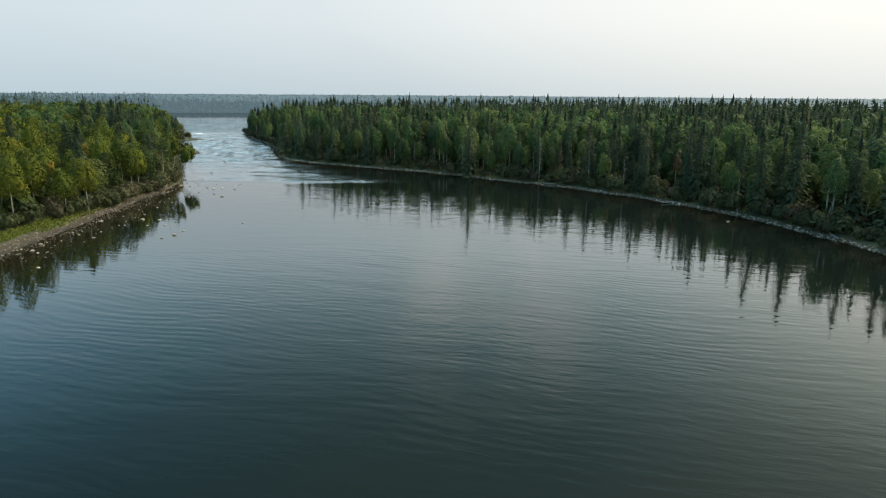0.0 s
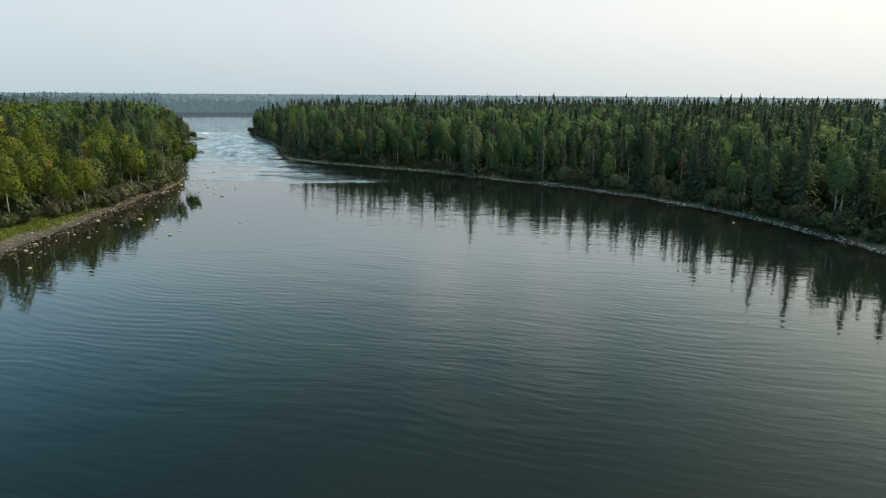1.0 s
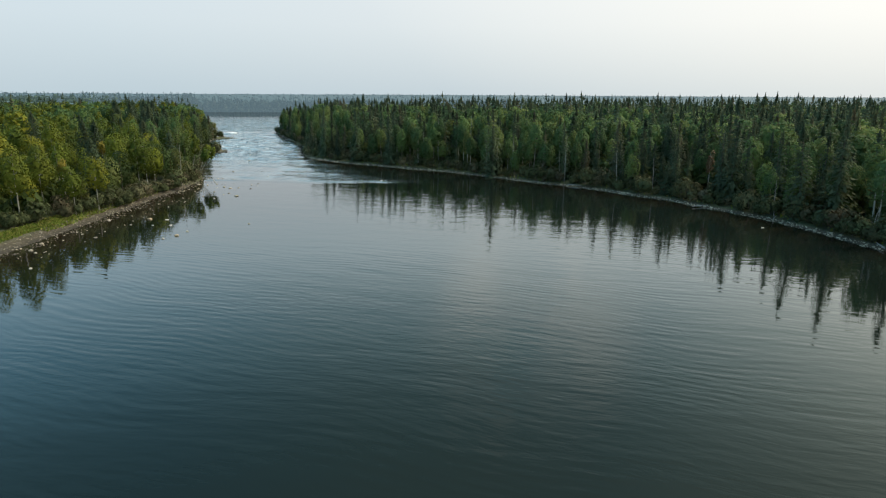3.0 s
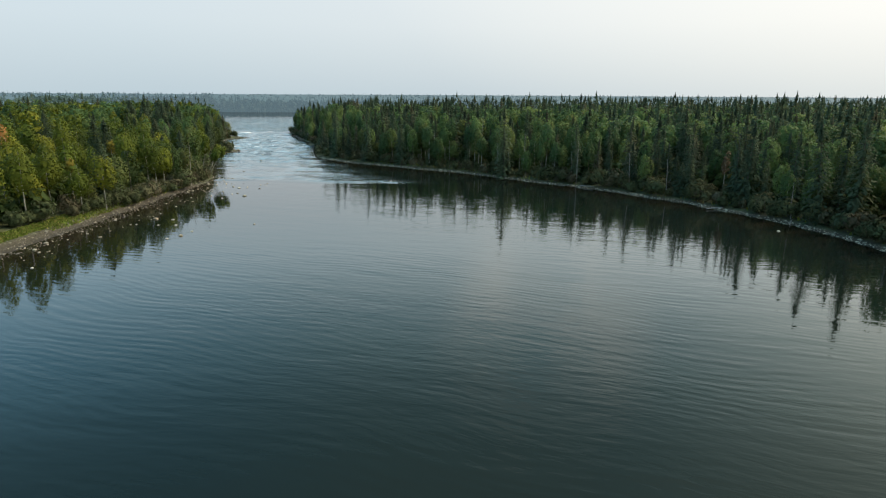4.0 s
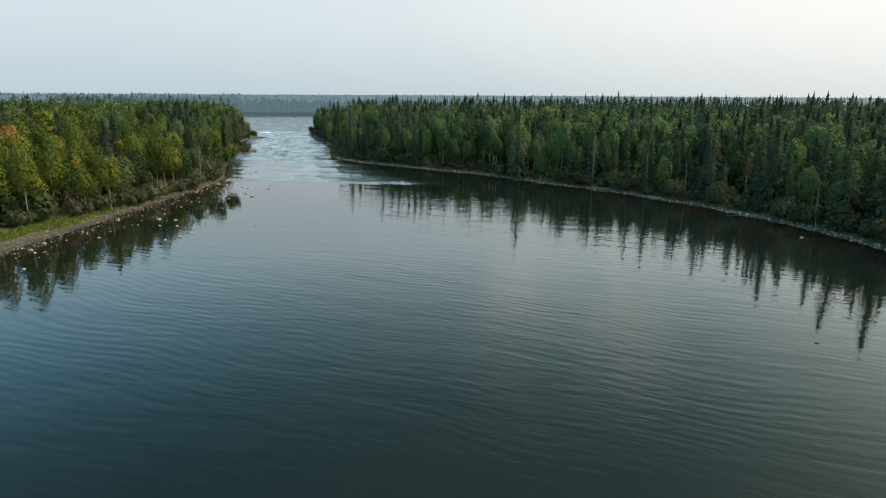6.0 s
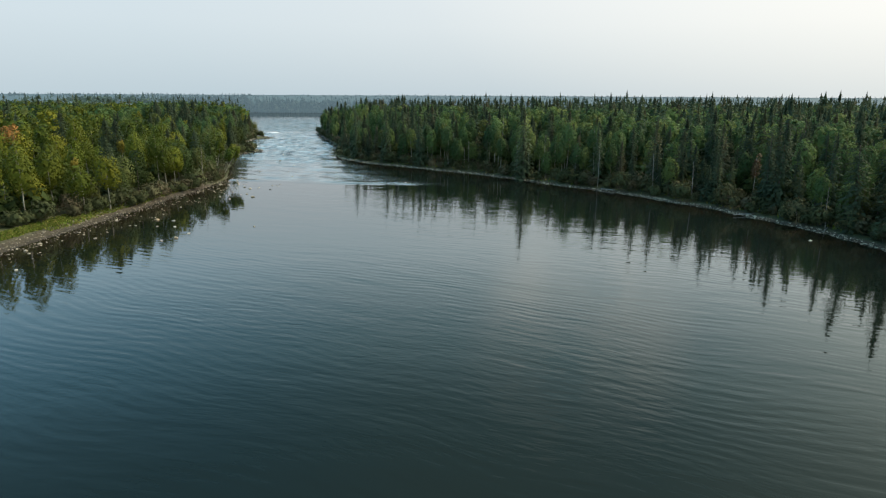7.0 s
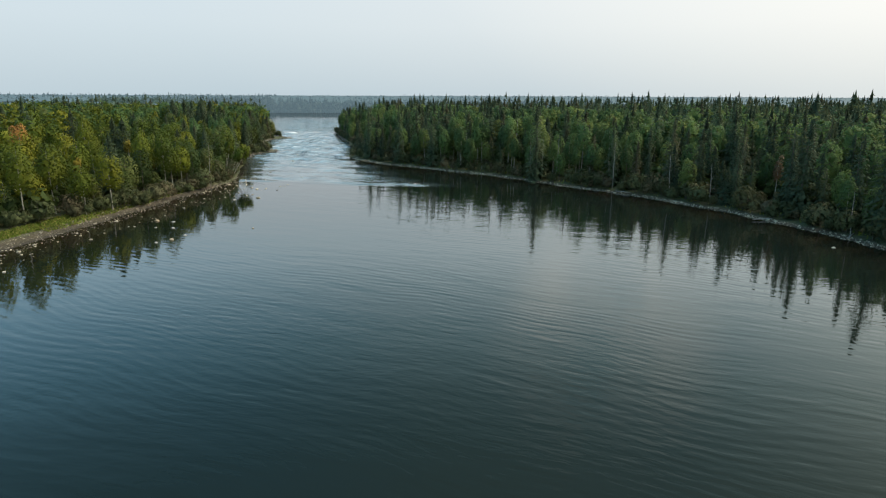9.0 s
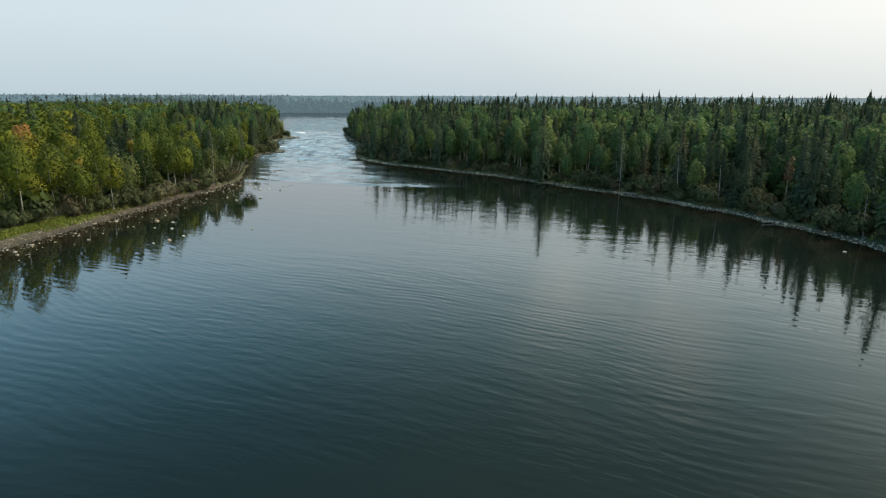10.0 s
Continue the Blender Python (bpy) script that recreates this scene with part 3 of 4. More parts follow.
foam = np.clip(rapid * (1 - tail) * (0.40 + 0.08 * np.clip((wy - 240) / 90, 0, 1) + 0.13 * wave * far_mask * np.clip((wy - 180) / 50, 0.2, 1)), 0, 1.8) + tail * np.clip(0.15 + 0.50 * wave, 0, 0.9)
water = new("water", mesh_of("water", np.stack([wx, wy, rapid * far_mask * wave * 0.15 + 0.12 * line], 1), wf, WATER, True, rapid=rapid, foam=foam, open=np.clip(np.maximum((-ws - 2) / 26, rapid), 0.42, 1), depth=np.clip((-ws - 0.5) / np.where(wx < -20, 9.0, 5.0), 0, 1)))
tagged(water, "dark calm river water breaking into rapids", "river", kind="structure")


# ---- trees ----
def broadleaf(rng, h, material, pale=True, spread=1.0, per=54, name="aspen_tree", low=0.20, lobes=15):
    t = new(name)
    part("trunk", trunk_mesh(rng, "trunk", h * 0.93, 0.008 * h + 0.03, BARK_PALE if pale else BARK_SPRUCE, 4), t, "pale thin trunk" if pale else "")
    v, f, n = broadleaf_crown(rng, h, lobes, per, 0.20, spread, low)
    part("crown", mesh_of("crown", v, f, material, domed=n), t)
    return t


def spruce(rng, h, radius, name="spruce_tree"):
    t = new(name)
    part("trunk", trunk_mesh(rng, "trunk", h * 0.97, 0.008 * h + 0.03, BARK_SPRUCE, 0, 0.004), t)
    v, f, n = spruce_crown(rng, h, radius, int(h * 2.05), round(3 + 3.1 * radius), 3 if radius < 3 else 5, 0.33)
    part("crown", mesh_of("crown", v, f, SPRUCE, domed=n), t)
    return t


def shrub(rng, h, material):
    t = new("willow_shrub")
    for q in range(3):
        a = q * 2.1 + rng.uniform(-0.4, 0.4)
        v, f = tube([(0.1 * math.cos(a), 0.1 * math.sin(a), -0.2), (0.2 * h * math.cos(a), 0.2 * h * math.sin(a), h * 0.45), (0.26 * h * math.cos(a), 0.26 * h * math.sin(a), h * 0.75)], [0.03, 0.02, 0.008], 4)
        part("stem", mesh_of("stem", v, f, BARK_SPRUCE, True), t)
    v, f, n = broadleaf_crown(rng, h, 11, 26, 0.19, 2.9, -0.02)
    part("crown", mesh_of("crown", v, f, material, domed=n), t)
    return t


def jitter_grid(rng, x0, x1, y0, y1, step):
    xs, ys = np.meshgrid(np.arange(x0, x1, step), np.arange(y0, y1, step))
    p = np.stack([xs.ravel(), ys.ravel()], 1) + rng.uniform(-0.46, 0.46, size=(xs.size, 2)) * step
    return p


def spruce_share(x, y):
    """How much of the wood is spruce, in drifts."""
    w = 0.5 + 0.32 * np.sin(x * 0.047 + 1.1 * np.sin(y * 0.031)) * np.sin(y * 0.052 + 0.6) + 0.22 * np.sin(x * 0.13 + y * 0.11)
    left = x < -57 - 0.25 * np.clip(y - 150, 0, None)
    right_back = 0.55 * np.clip((y + 0.9 * x - 235) / 60, -0.3, 1)
    tip = 0.22 * np.clip((y - 195) / 25, 0, 1) * np.clip((-25 - x) / 20, 0, 1)
    return np.where(left, np.clip(np.where((y > 190) & (y < 420) & (x > -125), 0.26, np.where(y > 330, 0.14, 0.02)) + 0.5 * np.clip(w - 0.62, 0, 1) * (y > 130), 0, 0.5), np.clip(w - 0.10 + tip + right_back * 0.7, 0.10, 0.76))


def in_view(x, y, margin=0.0):
    """The wedge of land that lies ahead of the flight."""
    a = np.arctan2(x - 8, y + 6)
    return (a > radians(-58) - margin) & (a < radians(44) + margin) & (y > 40)


rng = np.random.default_rng(11)
left_of = lambda x, y: x < -57 - 0.25 * max(y - 150, 0)
spots = jitter_grid(rng, -150, 124, 60, 345, 3.4)
spots = spots[in_view(spots[:, 0], spots[:, 1])]
sd = shore_distance(spots[:, 0], spots[:, 1])
share = spruce_share(spots[:, 0], spots[:, 1])
share = np.where((sd < 8) & (spots[:, 0] > -56), share * 1.25, share)
is_spruce = (rng.uniform(size=len(spots)) < share) & ~((spots[:, 0] < -56) & (spots[:, 1] < 140) & (sd < 26))
order = np.argsort(sd)
SPRUCES = [spruce(rng, h, r) for h, r in ((16.0, 2.5), (12.5, 2.3), (10.6, 2.0), (9.0, 2.1), (14.0, 2.1))]
ASPENS = [broadleaf(rng, h, LEAF, i % 2 == 0, s, low=low) for i, (h, s, low) in enumerate(((11.8, 1.0, 0.24), (10.6, 1.1, 0.18), (12.6, 0.9, 0.36), (9.0, 1.1, 0.08), (11.0, 1.0, 0.30)))]
BIRCHES = [broadleaf(rng, h, LEAF_SUNNY, True, s, name="birch_tree", low=0.22) for h, s in ((10.4, 1.35), (9.2, 1.5), (11.2, 1.25), (8.2, 1.5), (11.8, 1.2))]
# bushy bank trees in the shade-darkened leaf colour
BUSHY = [broadleaf(rng, h, LEAF_SHADE, False, s, name="alder_tree", low=0.06) for h, s in ((9.4, 1.5), (7.4, 1.8), (10.4, 1.35))]
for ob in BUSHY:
    tagged(ob, "bushy dark green tree leafed down to the ground, shade in its leaf colour", "tree", "riverbank alders")
BROAD = [spruce(rng, h, r) for h, r in ((14.0, 4.0), (13.0, 3.7))]
for ob in SPRUCES + BROAD:
    tagged(ob, "dark green narrow spruce tree on the riverbank", "tree", "riverbank spruces")
for ob in ASPENS:
    tagged(ob, "deep green aspen tree with a rounded crown", "tree", "riverbank aspens")
for ob in BIRCHES:
    tagged(ob, "yellowish green birch tree with a pale trunk", "tree", "riverbank birches")
used = {}
taken = np.zeros(len(spots), bool)


def plant(protos, x, y, size, rng):
    """The prototype itself goes to the first spot, copies to the rest."""
    ob = protos[int(rng.integers(len(protos)))]
    z = float(ground_height(x, y))
    m = pose(x, y, z, rng.normal() * 1.5, rng.normal() * 1.5, rng.uniform(0, 360)) @ Matrix.Diagonal((size * rng.uniform(0.9, 1.15), size * rng.uniform(0.9, 1.15), size, 1))
    if ob.name not in used:
        used[ob.name] = True
        ob.matrix_basis = m
        return ob
    m2 = m @ Matrix.Diagonal((1 / ob.scale[0], 1 / ob.scale[1], 1 / ob.scale[2], 1))
    return copy_thing(ob, m2)


# trees that stand out: kind, x, y, height
SPECIAL = [
    ("s", 6.5, 158, 17), ("s", 58, 102, 16.6), ("s", 54.8, 106, 15.6), ("s", 61.5, 92, 14.6), ("s", 64, 88, 14.2), ("s", 49, 120, 15), ("s", -22, 179.5, 14), ("s", -33, 186, 15), ("s", -45, 196, 15),
    ("s", -16.4, 263.2, 17.5), ("s", 37.8, 268.8, 17.5), ("s", -97, 328, 12.5), ("s", -93, 318, 12), ("s", -91.8, 333, 14), ("s", -92.4, 134.5, 13.5), ("s", -72.5, 124, 13), ("s", -64.5, 110, 11.5), ("s", -75, 125, 13),
    ("o", -86, 114, 11.8), ("y", -65.5, 103.5, 8.2), ("y", -70, 122, 9.8), ("r", 48, 128.5, 8.5), ("r", 68, 200, 12),
    ("a", 45.8, 145, 11.5), ("a", 66, 100, 11), ("a", 60, 116, 11.5),
]
# the birches stand apart, each with room for its own dome
crowded, stood = np.zeros(len(spots), bool), []
for i in rng.permutation(len(spots)):
    if left_of(*spots[i]) and not is_spruce[i]:
        room = rng.uniform(2.9, 4.3) if sd[i] > 9 else 2.5
        if stood and np.min(np.hypot(*(np.array(stood) - spots[i]).T)) < room:
            crowded[i] = True
        else:
            stood.append(spots[i])
counts = {"s": 0, "a": 0, "b": 0}
for i in order:
    x, y = spots[i]
    s = sd[i]
    left = left_of(x, y)
    if s < (float(np.clip(6.6 - (y - 83) * 0.2, 2.0, 6.6)) if left else (2.6 if y < 198 else 0.7)) or y > 330 or (left and s > 48) or (not left and s > 17):
        continue
    size = ((rng.uniform(0.80, 1.0) if s < 18 else rng.uniform(0.80, 1.04)) if left else rng.uniform(0.80, 1.10) * (0.84 + 0.16 * min(s / 16, 1)) if not is_spruce[i] else rng.uniform(0.74, 1.05) * (0.66 + 0.34 * min(s / 18, 1) + (0.22 if y < 118 else 0.13 if y < 165 else 0))) * (0.75 if s < 7 and rng.uniform() < 0.25 else 1.0)
    if left and crowded[i]:
        taken[i] = True
        continue
    if min((x + 107) ** 2 + (y - 280) ** 2, (x + 84) ** 2 + (y - 218) ** 2) < 36:
        continue
    if min((x - q[1]) ** 2 + (y - q[2]) ** 2 for q in SPECIAL) < 5:
        taken[i] = True
        continue
    if is_spruce[i]:
        if counts["s"] >= 268:
            continue
        counts["s"] += 1
        plant(BROAD if left else SPRUCES, x, y, size * (0.85 if left else 1.0), rng)
    elif left:
        if counts["b"] >= 290:
            continue
        counts["b"] += 1
        plant(ASPENS if y > 168 and rng.uniform() < 0.5 else BUSHY if (s < 6.8 and rng.uniform() < 0.6) or (s < 14 and rng.uniform() < 0.12) else BIRCHES, x, y, size, rng)
    else:
        if counts["a"] >= 290:
            continue
        counts["a"] += 1
        plant(ASPENS, x, y, size, rng)
    taken[i] = True


# ---- the woods behind: joined masses of simpler trees ----
def woodland(name, label, rng, pts, sizes, protos, material, kind="stuff"):
    """Many trees in one mesh; protos: (verts, faces, shading) of single trees."""
    vs, fs, ts, ns, k = [], [], [], [], 0
    which = rng.integers(len(protos), size=len(pts))
    z = ground_height(pts[:, 0], pts[:, 1])
    for p, (v, f, nv) in enumerate(protos):
        sel = which == p
        n = int(sel.sum())
        if not n:
            continue
        a = rng.uniform(0, 2 * math.pi, n)
        c, s = np.cos(a)[:, None], np.sin(a)[:, None]
        w = (sizes[sel] * rng.uniform(0.85, 1.2, n))[:, None]
        out = np.empty((n, len(v), 3))
        out[:, :, 0] = (v[None, :, 0] * c - v[None, :, 1] * s) * w + pts[sel, 0][:, None]
        out[:, :, 1] = (v[None, :, 0] * s + v[None, :, 1] * c) * w + pts[sel, 1][:, None]
        out[:, :, 2] = v[None, :, 2] * sizes[sel][:, None] + z[sel][:, None]
        vs.append(out.reshape(-1, 3))
        ns.append(np.stack([nv[None, :, 0] * c - nv[None, :, 1] * s, nv[None, :, 0] * s + nv[None, :, 1] * c, np.broadcast_to(nv[None, :, 2], (n, len(v)))], -1).reshape(-1, 3))
        fs.append((f[None] + (np.arange(n) * len(v))[:, None, None] + k).reshape(-1, f.shape[1]))
        ts.append(np.repeat(rng.uniform(size=n), len(v)))
        k += n * len(v)
    ob = new(name, mesh_of(name, np.concatenate(vs), np.concatenate(fs), material, False, np.concatenate(ns), tint=np.concatenate(ts)))
    return tagged(ob, label, "woods", kind=kind)


rng = np.random.default_rng(23)
def stemmed(v, f, n, h):
    """The same crown on a plain stem."""
    w = 0.10
    st = np.array([(-w, 0, -0.3), (w, 0, -0.3), (0.02, 0, 0.7 * h), (-0.02, 0, 0.7 * h), (0, -w, -0.3), (0, w, -0.3), (0, 0.02, 0.7 * h), (0, -0.02, 0.7 * h)])
    return np.concatenate([v, st]), np.concatenate([f, np.array([[0, 1, 2, 3], [4, 5, 6, 7]]) + len(v)]), np.concatenate([n, np.tile([[0.0, -1.0, 0.0]], (4, 1)), np.tile([[1.0, 0.0, 0.0]], (4, 1))])


MID_SPRUCE = [stemmed(*spruce_crown(rng, h, r, 19, 6, 2, 0.54), h) for h, r in ((14.4, 2.5), (12.0, 2.3), (13.6, 2.2), (10.4, 2.1))]
MID_LEAF = [stemmed(*broadleaf_crown(rng, h, 11, 17, 0.37, s, 0.40), h) for h, s in ((11.0, 1.2), (9.6, 1.35), (12.2, 1.05))]
FAR_SPRUCE = [stemmed(*spruce_crown(rng, h, r, 14, 5, 1, 0.85, 0.12), h) for h, r in ((14.0, 2.5), (12.2, 2.4), (14.8, 2.3))]
FAR_LEAF = [stemmed(*broadleaf_crown(rng, h, 7, 9, 0.66, s, 0.40), h) for h, s in ((11.4, 1.3), (9.8, 1.45))]
SMALL_SPRUCE = [spruce_crown(rng, h, r, 8, 4, 1, 1.1, 0.10) for h, r in ((14.0, 2.6), (12.2, 2.5), (14.8, 2.4))]
SMALL_LEAF = [broadleaf_crown(rng, h, 6, 6, 0.85, s, 0.25) for h, s in ((11.4, 1.45), (9.8, 1.6), (10.6, 1.5))]
TINY_SPRUCE = [spruce_crown(rng, h, r, 5, 4, 1, 1.8, 0.03) for h, r in ((13.5, 2.6), (11.5, 2.5), (14.5, 2.4))]
TINY_LEAF = [broadleaf_crown(rng, h, 4, 4, 1.8, 1.7, 0.05) for h in (11.0, 10.0, 12.0)]


def zone(pts, is_s, spruces, leaves, label):
    """The masses of one stretch of wood: its spruces, and the broadleaf trees on either bank."""
    sunny = pts[:, 0] < -57 - 0.25 * np.clip(pts[:, 1] - 150, 0, None)
    deep = sunny & (pts[:, 1] > 168) & (rng.uniform(size=len(pts)) < 0.5)
    for sel, protos, mat, kind, words in ((is_s, spruces, SPRUCE, "spruce", "dark green spruce woods "), (~is_s & sunny & ~deep, leaves, LEAF_SUNNY, "birch", "yellowish green birch woods "), (~is_s & (~sunny | deep), leaves, LEAF, "aspen", "green aspen woods ")):
        if sel.any():
            size = np.clip(rng.normal(1.0, 0.14 if kind == "spruce" else 0.12, sel.sum()), 0.62, 1.12) + (0.13 * (rng.uniform(size=sel.sum()) > 0.90) if kind == "spruce" else 0) * {"spruce": np.where(sunny[sel], 0.88, 0.94), "birch": np.where(shore_distance(pts[sel, 0], pts[sel, 1]) < 50, 0.86, 0.66), "aspen": np.where(sunny[sel], 0.80, 0.95)}[kind]
            woodland(kind + "_woods", words + label, rng, pts[sel], size, protos, mat)


near_by = np.hypot(spots[:, 0] - 8, spots[:, 1]) < 170
rest = (~taken) & (~crowded) & (sd > 8) & ((sd < 62) | near_by)
zone(spots[rest], is_spruce[rest], MID_SPRUCE, MID_LEAF, "close behind the riverbank")
far = jitter_grid(rng, -560, 480, 60, 640, 6.2)
fs_ = shore_distance(far[:, 0], far[:, 1])
inside = (far[:, 0] > -150) & (far[:, 0] < 124) & (far[:, 1] < 345)
dist = np.hypot(far[:, 0] - 8, far[:, 1])
keep = in_view(far[:, 0], far[:, 1]) & np.where(inside, (fs_ > 62) & (dist >= 170), fs_ > 4) & (dist < 640) & (rng.uniform(size=len(far)) < np.clip(1.18 - dist / 720, 0.36, 1))
far = far[keep]
far_s = rng.uniform(size=len(far)) < spruce_share(far[:, 0], far[:, 1])
off = np.hypot(far[:, 0] - 8, far[:, 1]) > 360
zone(far[~off], far_s[~off], FAR_SPRUCE, FAR_LEAF, "spreading away over flat land")
zone(far[off], far_s[off], SMALL_SPRUCE, SMALL_LEAF, "far away over flat land")
# out to the horizon, thinner and thinner
u = rng.uniform(size=2300)
rr = 640 * (4700 / 640) ** u
aa = rng.uniform(radians(-60), radians(46), len(u))
# the far shore itself is closely wooded
hp = np.stack([8 + rr * np.sin(aa), rr * np.cos(aa)], 1)
hs = shore_distance(hp[:, 0], hp[:, 1])
hp = hp[hs > 4]
row = np.stack([rng.uniform(-520, 60, 9000), rng.uniform(640, 760, 9000)], 1)
rs = shore_distance(row[:, 0], row[:, 1])
row = row[(rs > -0.5) & (rs < 45)][:1800]
hp = np.concatenate([hp, row])
edge = np.stack([rng.uniform(-520, 60, 16000), rng.uniform(640, 720, 16000)], 1)
es = shore_distance(edge[:, 0], edge[:, 1])
edge = edge[(es > -5.0) & (es < 5)][:1600]
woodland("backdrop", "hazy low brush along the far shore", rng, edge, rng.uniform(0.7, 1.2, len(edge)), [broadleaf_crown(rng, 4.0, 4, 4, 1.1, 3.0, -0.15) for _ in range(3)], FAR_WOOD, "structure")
rr = np.hypot(hp[:, 0], hp[:, 1])
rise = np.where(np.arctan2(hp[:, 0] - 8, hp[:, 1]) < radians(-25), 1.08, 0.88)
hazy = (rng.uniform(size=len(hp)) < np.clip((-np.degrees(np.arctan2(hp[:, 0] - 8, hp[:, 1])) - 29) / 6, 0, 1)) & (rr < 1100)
sizes = (0.95 + rr / 9000) * rise * rng.uniform(0.72, 1.18, len(hp))
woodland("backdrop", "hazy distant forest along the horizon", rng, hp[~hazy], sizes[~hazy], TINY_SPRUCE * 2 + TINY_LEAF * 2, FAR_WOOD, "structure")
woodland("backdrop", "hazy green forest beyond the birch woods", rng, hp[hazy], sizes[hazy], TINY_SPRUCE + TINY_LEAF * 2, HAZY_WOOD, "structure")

# the closed canopy between those far trees
ca, cr = np.meshgrid(np.radians(np.linspace(-62, 48, 240)), 650 * (4850 / 650) ** np.linspace(0, 1, 70))
cx, cy = (8 + cr * np.sin(ca)).ravel(), (cr * np.cos(ca)).ravel()
cs = shore_distance(cx, cy)
ci = np.arange(cx.size).reshape(ca.shape)
cf = np.stack([ci[:-1, :-1], ci[:-1, 1:], ci[1:, 1:], ci[1:, :-1]], axis=-1).reshape(-1, 4)
cf = cf[(cs[cf] > 6).all(axis=1)]
cz = ground_height(cx, cy, cs) + np.clip((cs - 6) / 8, -0.2, 1) * rng.uniform(6.0, 9.5, cx.size)
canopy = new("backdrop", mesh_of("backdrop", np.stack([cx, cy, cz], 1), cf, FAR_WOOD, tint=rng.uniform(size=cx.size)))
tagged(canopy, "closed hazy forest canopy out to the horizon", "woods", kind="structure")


# clumps of spruce that stand above the birches: centre, reach, count, height
for cx, cy, reach, n, tall in ((-114, 214, 10, 10, 14.5), (-124, 232, 9, 9, 15.5), (-138, 166, 5, 3, 13.5), (-104, 238, 6, 5, 13.5), (-97, 325, 6, 6, 12.0), (-88, 312, 6, 5, 12.0)):
    for q in range(n):
        a, r = q * 2.4, reach * math.sqrt((q + 0.5) / n)
        x, y = cx + r * math.cos(a), cy + r * math.sin(a)
        if float(shore_distance(x, y)) > 1.5:
            plant(BROAD, x, y, tall / 14.0 * rng.uniform(0.85, 1.12), rng)
for kind, x, y, h in SPECIAL:
    if kind == "s":
        plant([SPRUCES[0]] if x > -60 else BROAD[:1], x, y, h / (16.0 if x > -60 else 14.0), rng)
        continue
    if kind == "a":
        plant([ASPENS[0]], x, y, h / 12.0, rng)
        continue
    mat, words = {"o": (LEAF_ORANGE, "orange autumn birch tree among green ones"), "y": (LEAF_YELLOW, "yellow autumn birch with a pale bent trunk"), "r": (LEAF_RED, "rusty brown tree among dark spruces")}[kind]
    ob = broadleaf(rng, h, mat, True, 0.9 if kind == "o" else 0.6, 34, "birch_tree", 0.35 if kind == "r" else 0.6, 9 if kind == "o" else 6)
    ob.matrix_basis = pose(x, y, float(ground_height(x, y)), 0, 0, rng.uniform(0, 360))
    tagged(ob, words, "tree")


# ---- dead and leaning trees ----
def dead_tree(rng, x, y, h, lean=(0, 0)):
    t = new("dead_tree")
    part("trunk", trunk_mesh(rng, "trunk", h, 0.075, BARK_GREY, 7, 0.02, 0.3), t)
    t.matrix_basis = pose(x, y, float(ground_height(x, y)), lean[0], lean[1], 0)
    return tagged(t, "bare weathered grey dead tree at the wood's edge", "tree", "dead trees")


rng = np.random.default_rng(31)
for x, y, h in ((-60.6, 134, 9.0), (22.6, 147, 9.5), (0.2, 174.5, 13), (-66, 89.5, 5.5), (58.5, 93.5, 5), (-8, 173.5, 7), (-64, 118, 7), (11, 157, 10), (32.5, 138.5, 8), (52.5, 109.5, 6), (-12, 175, 9), (38.5, 132, 7), (5, 162, 8.5)):
    dead_tree(rng, x, y, h, (rng.normal() * 3, rng.normal() * 3))


def leaning_birch(rng, x, y, h, lean, turn):
    t = broadleaf(rng, h, LEAF_SUNNY, True, 0.8, 40, "birch_tree", 0.45, 9)
    t.matrix_basis = pose(x, y, float(ground_height(x, y)), 0, lean, turn)
    return tagged(t, "birch with a pale trunk leaning over the water", "tree", "leaning birches")


for x, y, h, lean, turn in ((-62.6, 145.5, 8.0, 24, 10), (-63.6, 148.5, 9.0, 30, 30), (-65.0, 151.5, 8.5, 22, 25), (-64.5, 147, 10, 12, 0)):
    leaning_birch(rng, x, y, h, lean, turn)

# ---- shrubs along both banks ----
SHRUBS = [shrub(rng, h, WILLOW) for h in (2.6, 3.4, 2.0, 4.2)]
for ob in SHRUBS:
    tagged(ob, "grey-green willow shrub at the water's edge", "shrub", "riverbank shrubs")
near = jitter_grid(rng, -125, 68, 62, 330, 1.7)
ns = shore_distance(near[:, 0], near[:, 1])
ok = in_view(near[:, 0], near[:, 1]) & np.where(near[:, 0] < -56 - 0.25 * np.clip(near[:, 1] - 150, 0, None), (ns > np.clip(5.9 - (near[:, 1] - 83) * 0.2, 0.7, 5.9)) & (ns < np.clip(8.6 - (near[:, 1] - 83) * 0.2, 2.8, 8.6)), (ns > np.where(near[:, 1] < 198, 1.3, 0.2)) & (ns < np.where(near[:, 1] < 198, 3.2, 2.2)))
near, ns = near[ok], ns[ok]
back = near[:, 1] > 150
for x, y in near[~back][::max(1, math.ceil(np.sum(~back) / 299))]:
    plant(SHRUBS, x, y, rng.uniform(0.65, 1.15), rng)
brush = jitter_grid(rng, -135, 68, 64, 340, 1.7)
bs = shore_distance(brush[:, 0], brush[:, 1])
on_left = brush[:, 0] < -50 - 0.25 * np.clip(brush[:, 1] - 150, 0, None)
brush = np.concatenate([near[back], brush[np.where(on_left, (bs > -0.2) & (bs < 2.6) & (brush[:, 1] > 137), (bs > 1.5) & (bs < 7) & (brush[:, 1] < 200) & (rng.uniform(size=len(brush)) < 0.7)) & in_view(brush[:, 0], brush[:, 1])]])
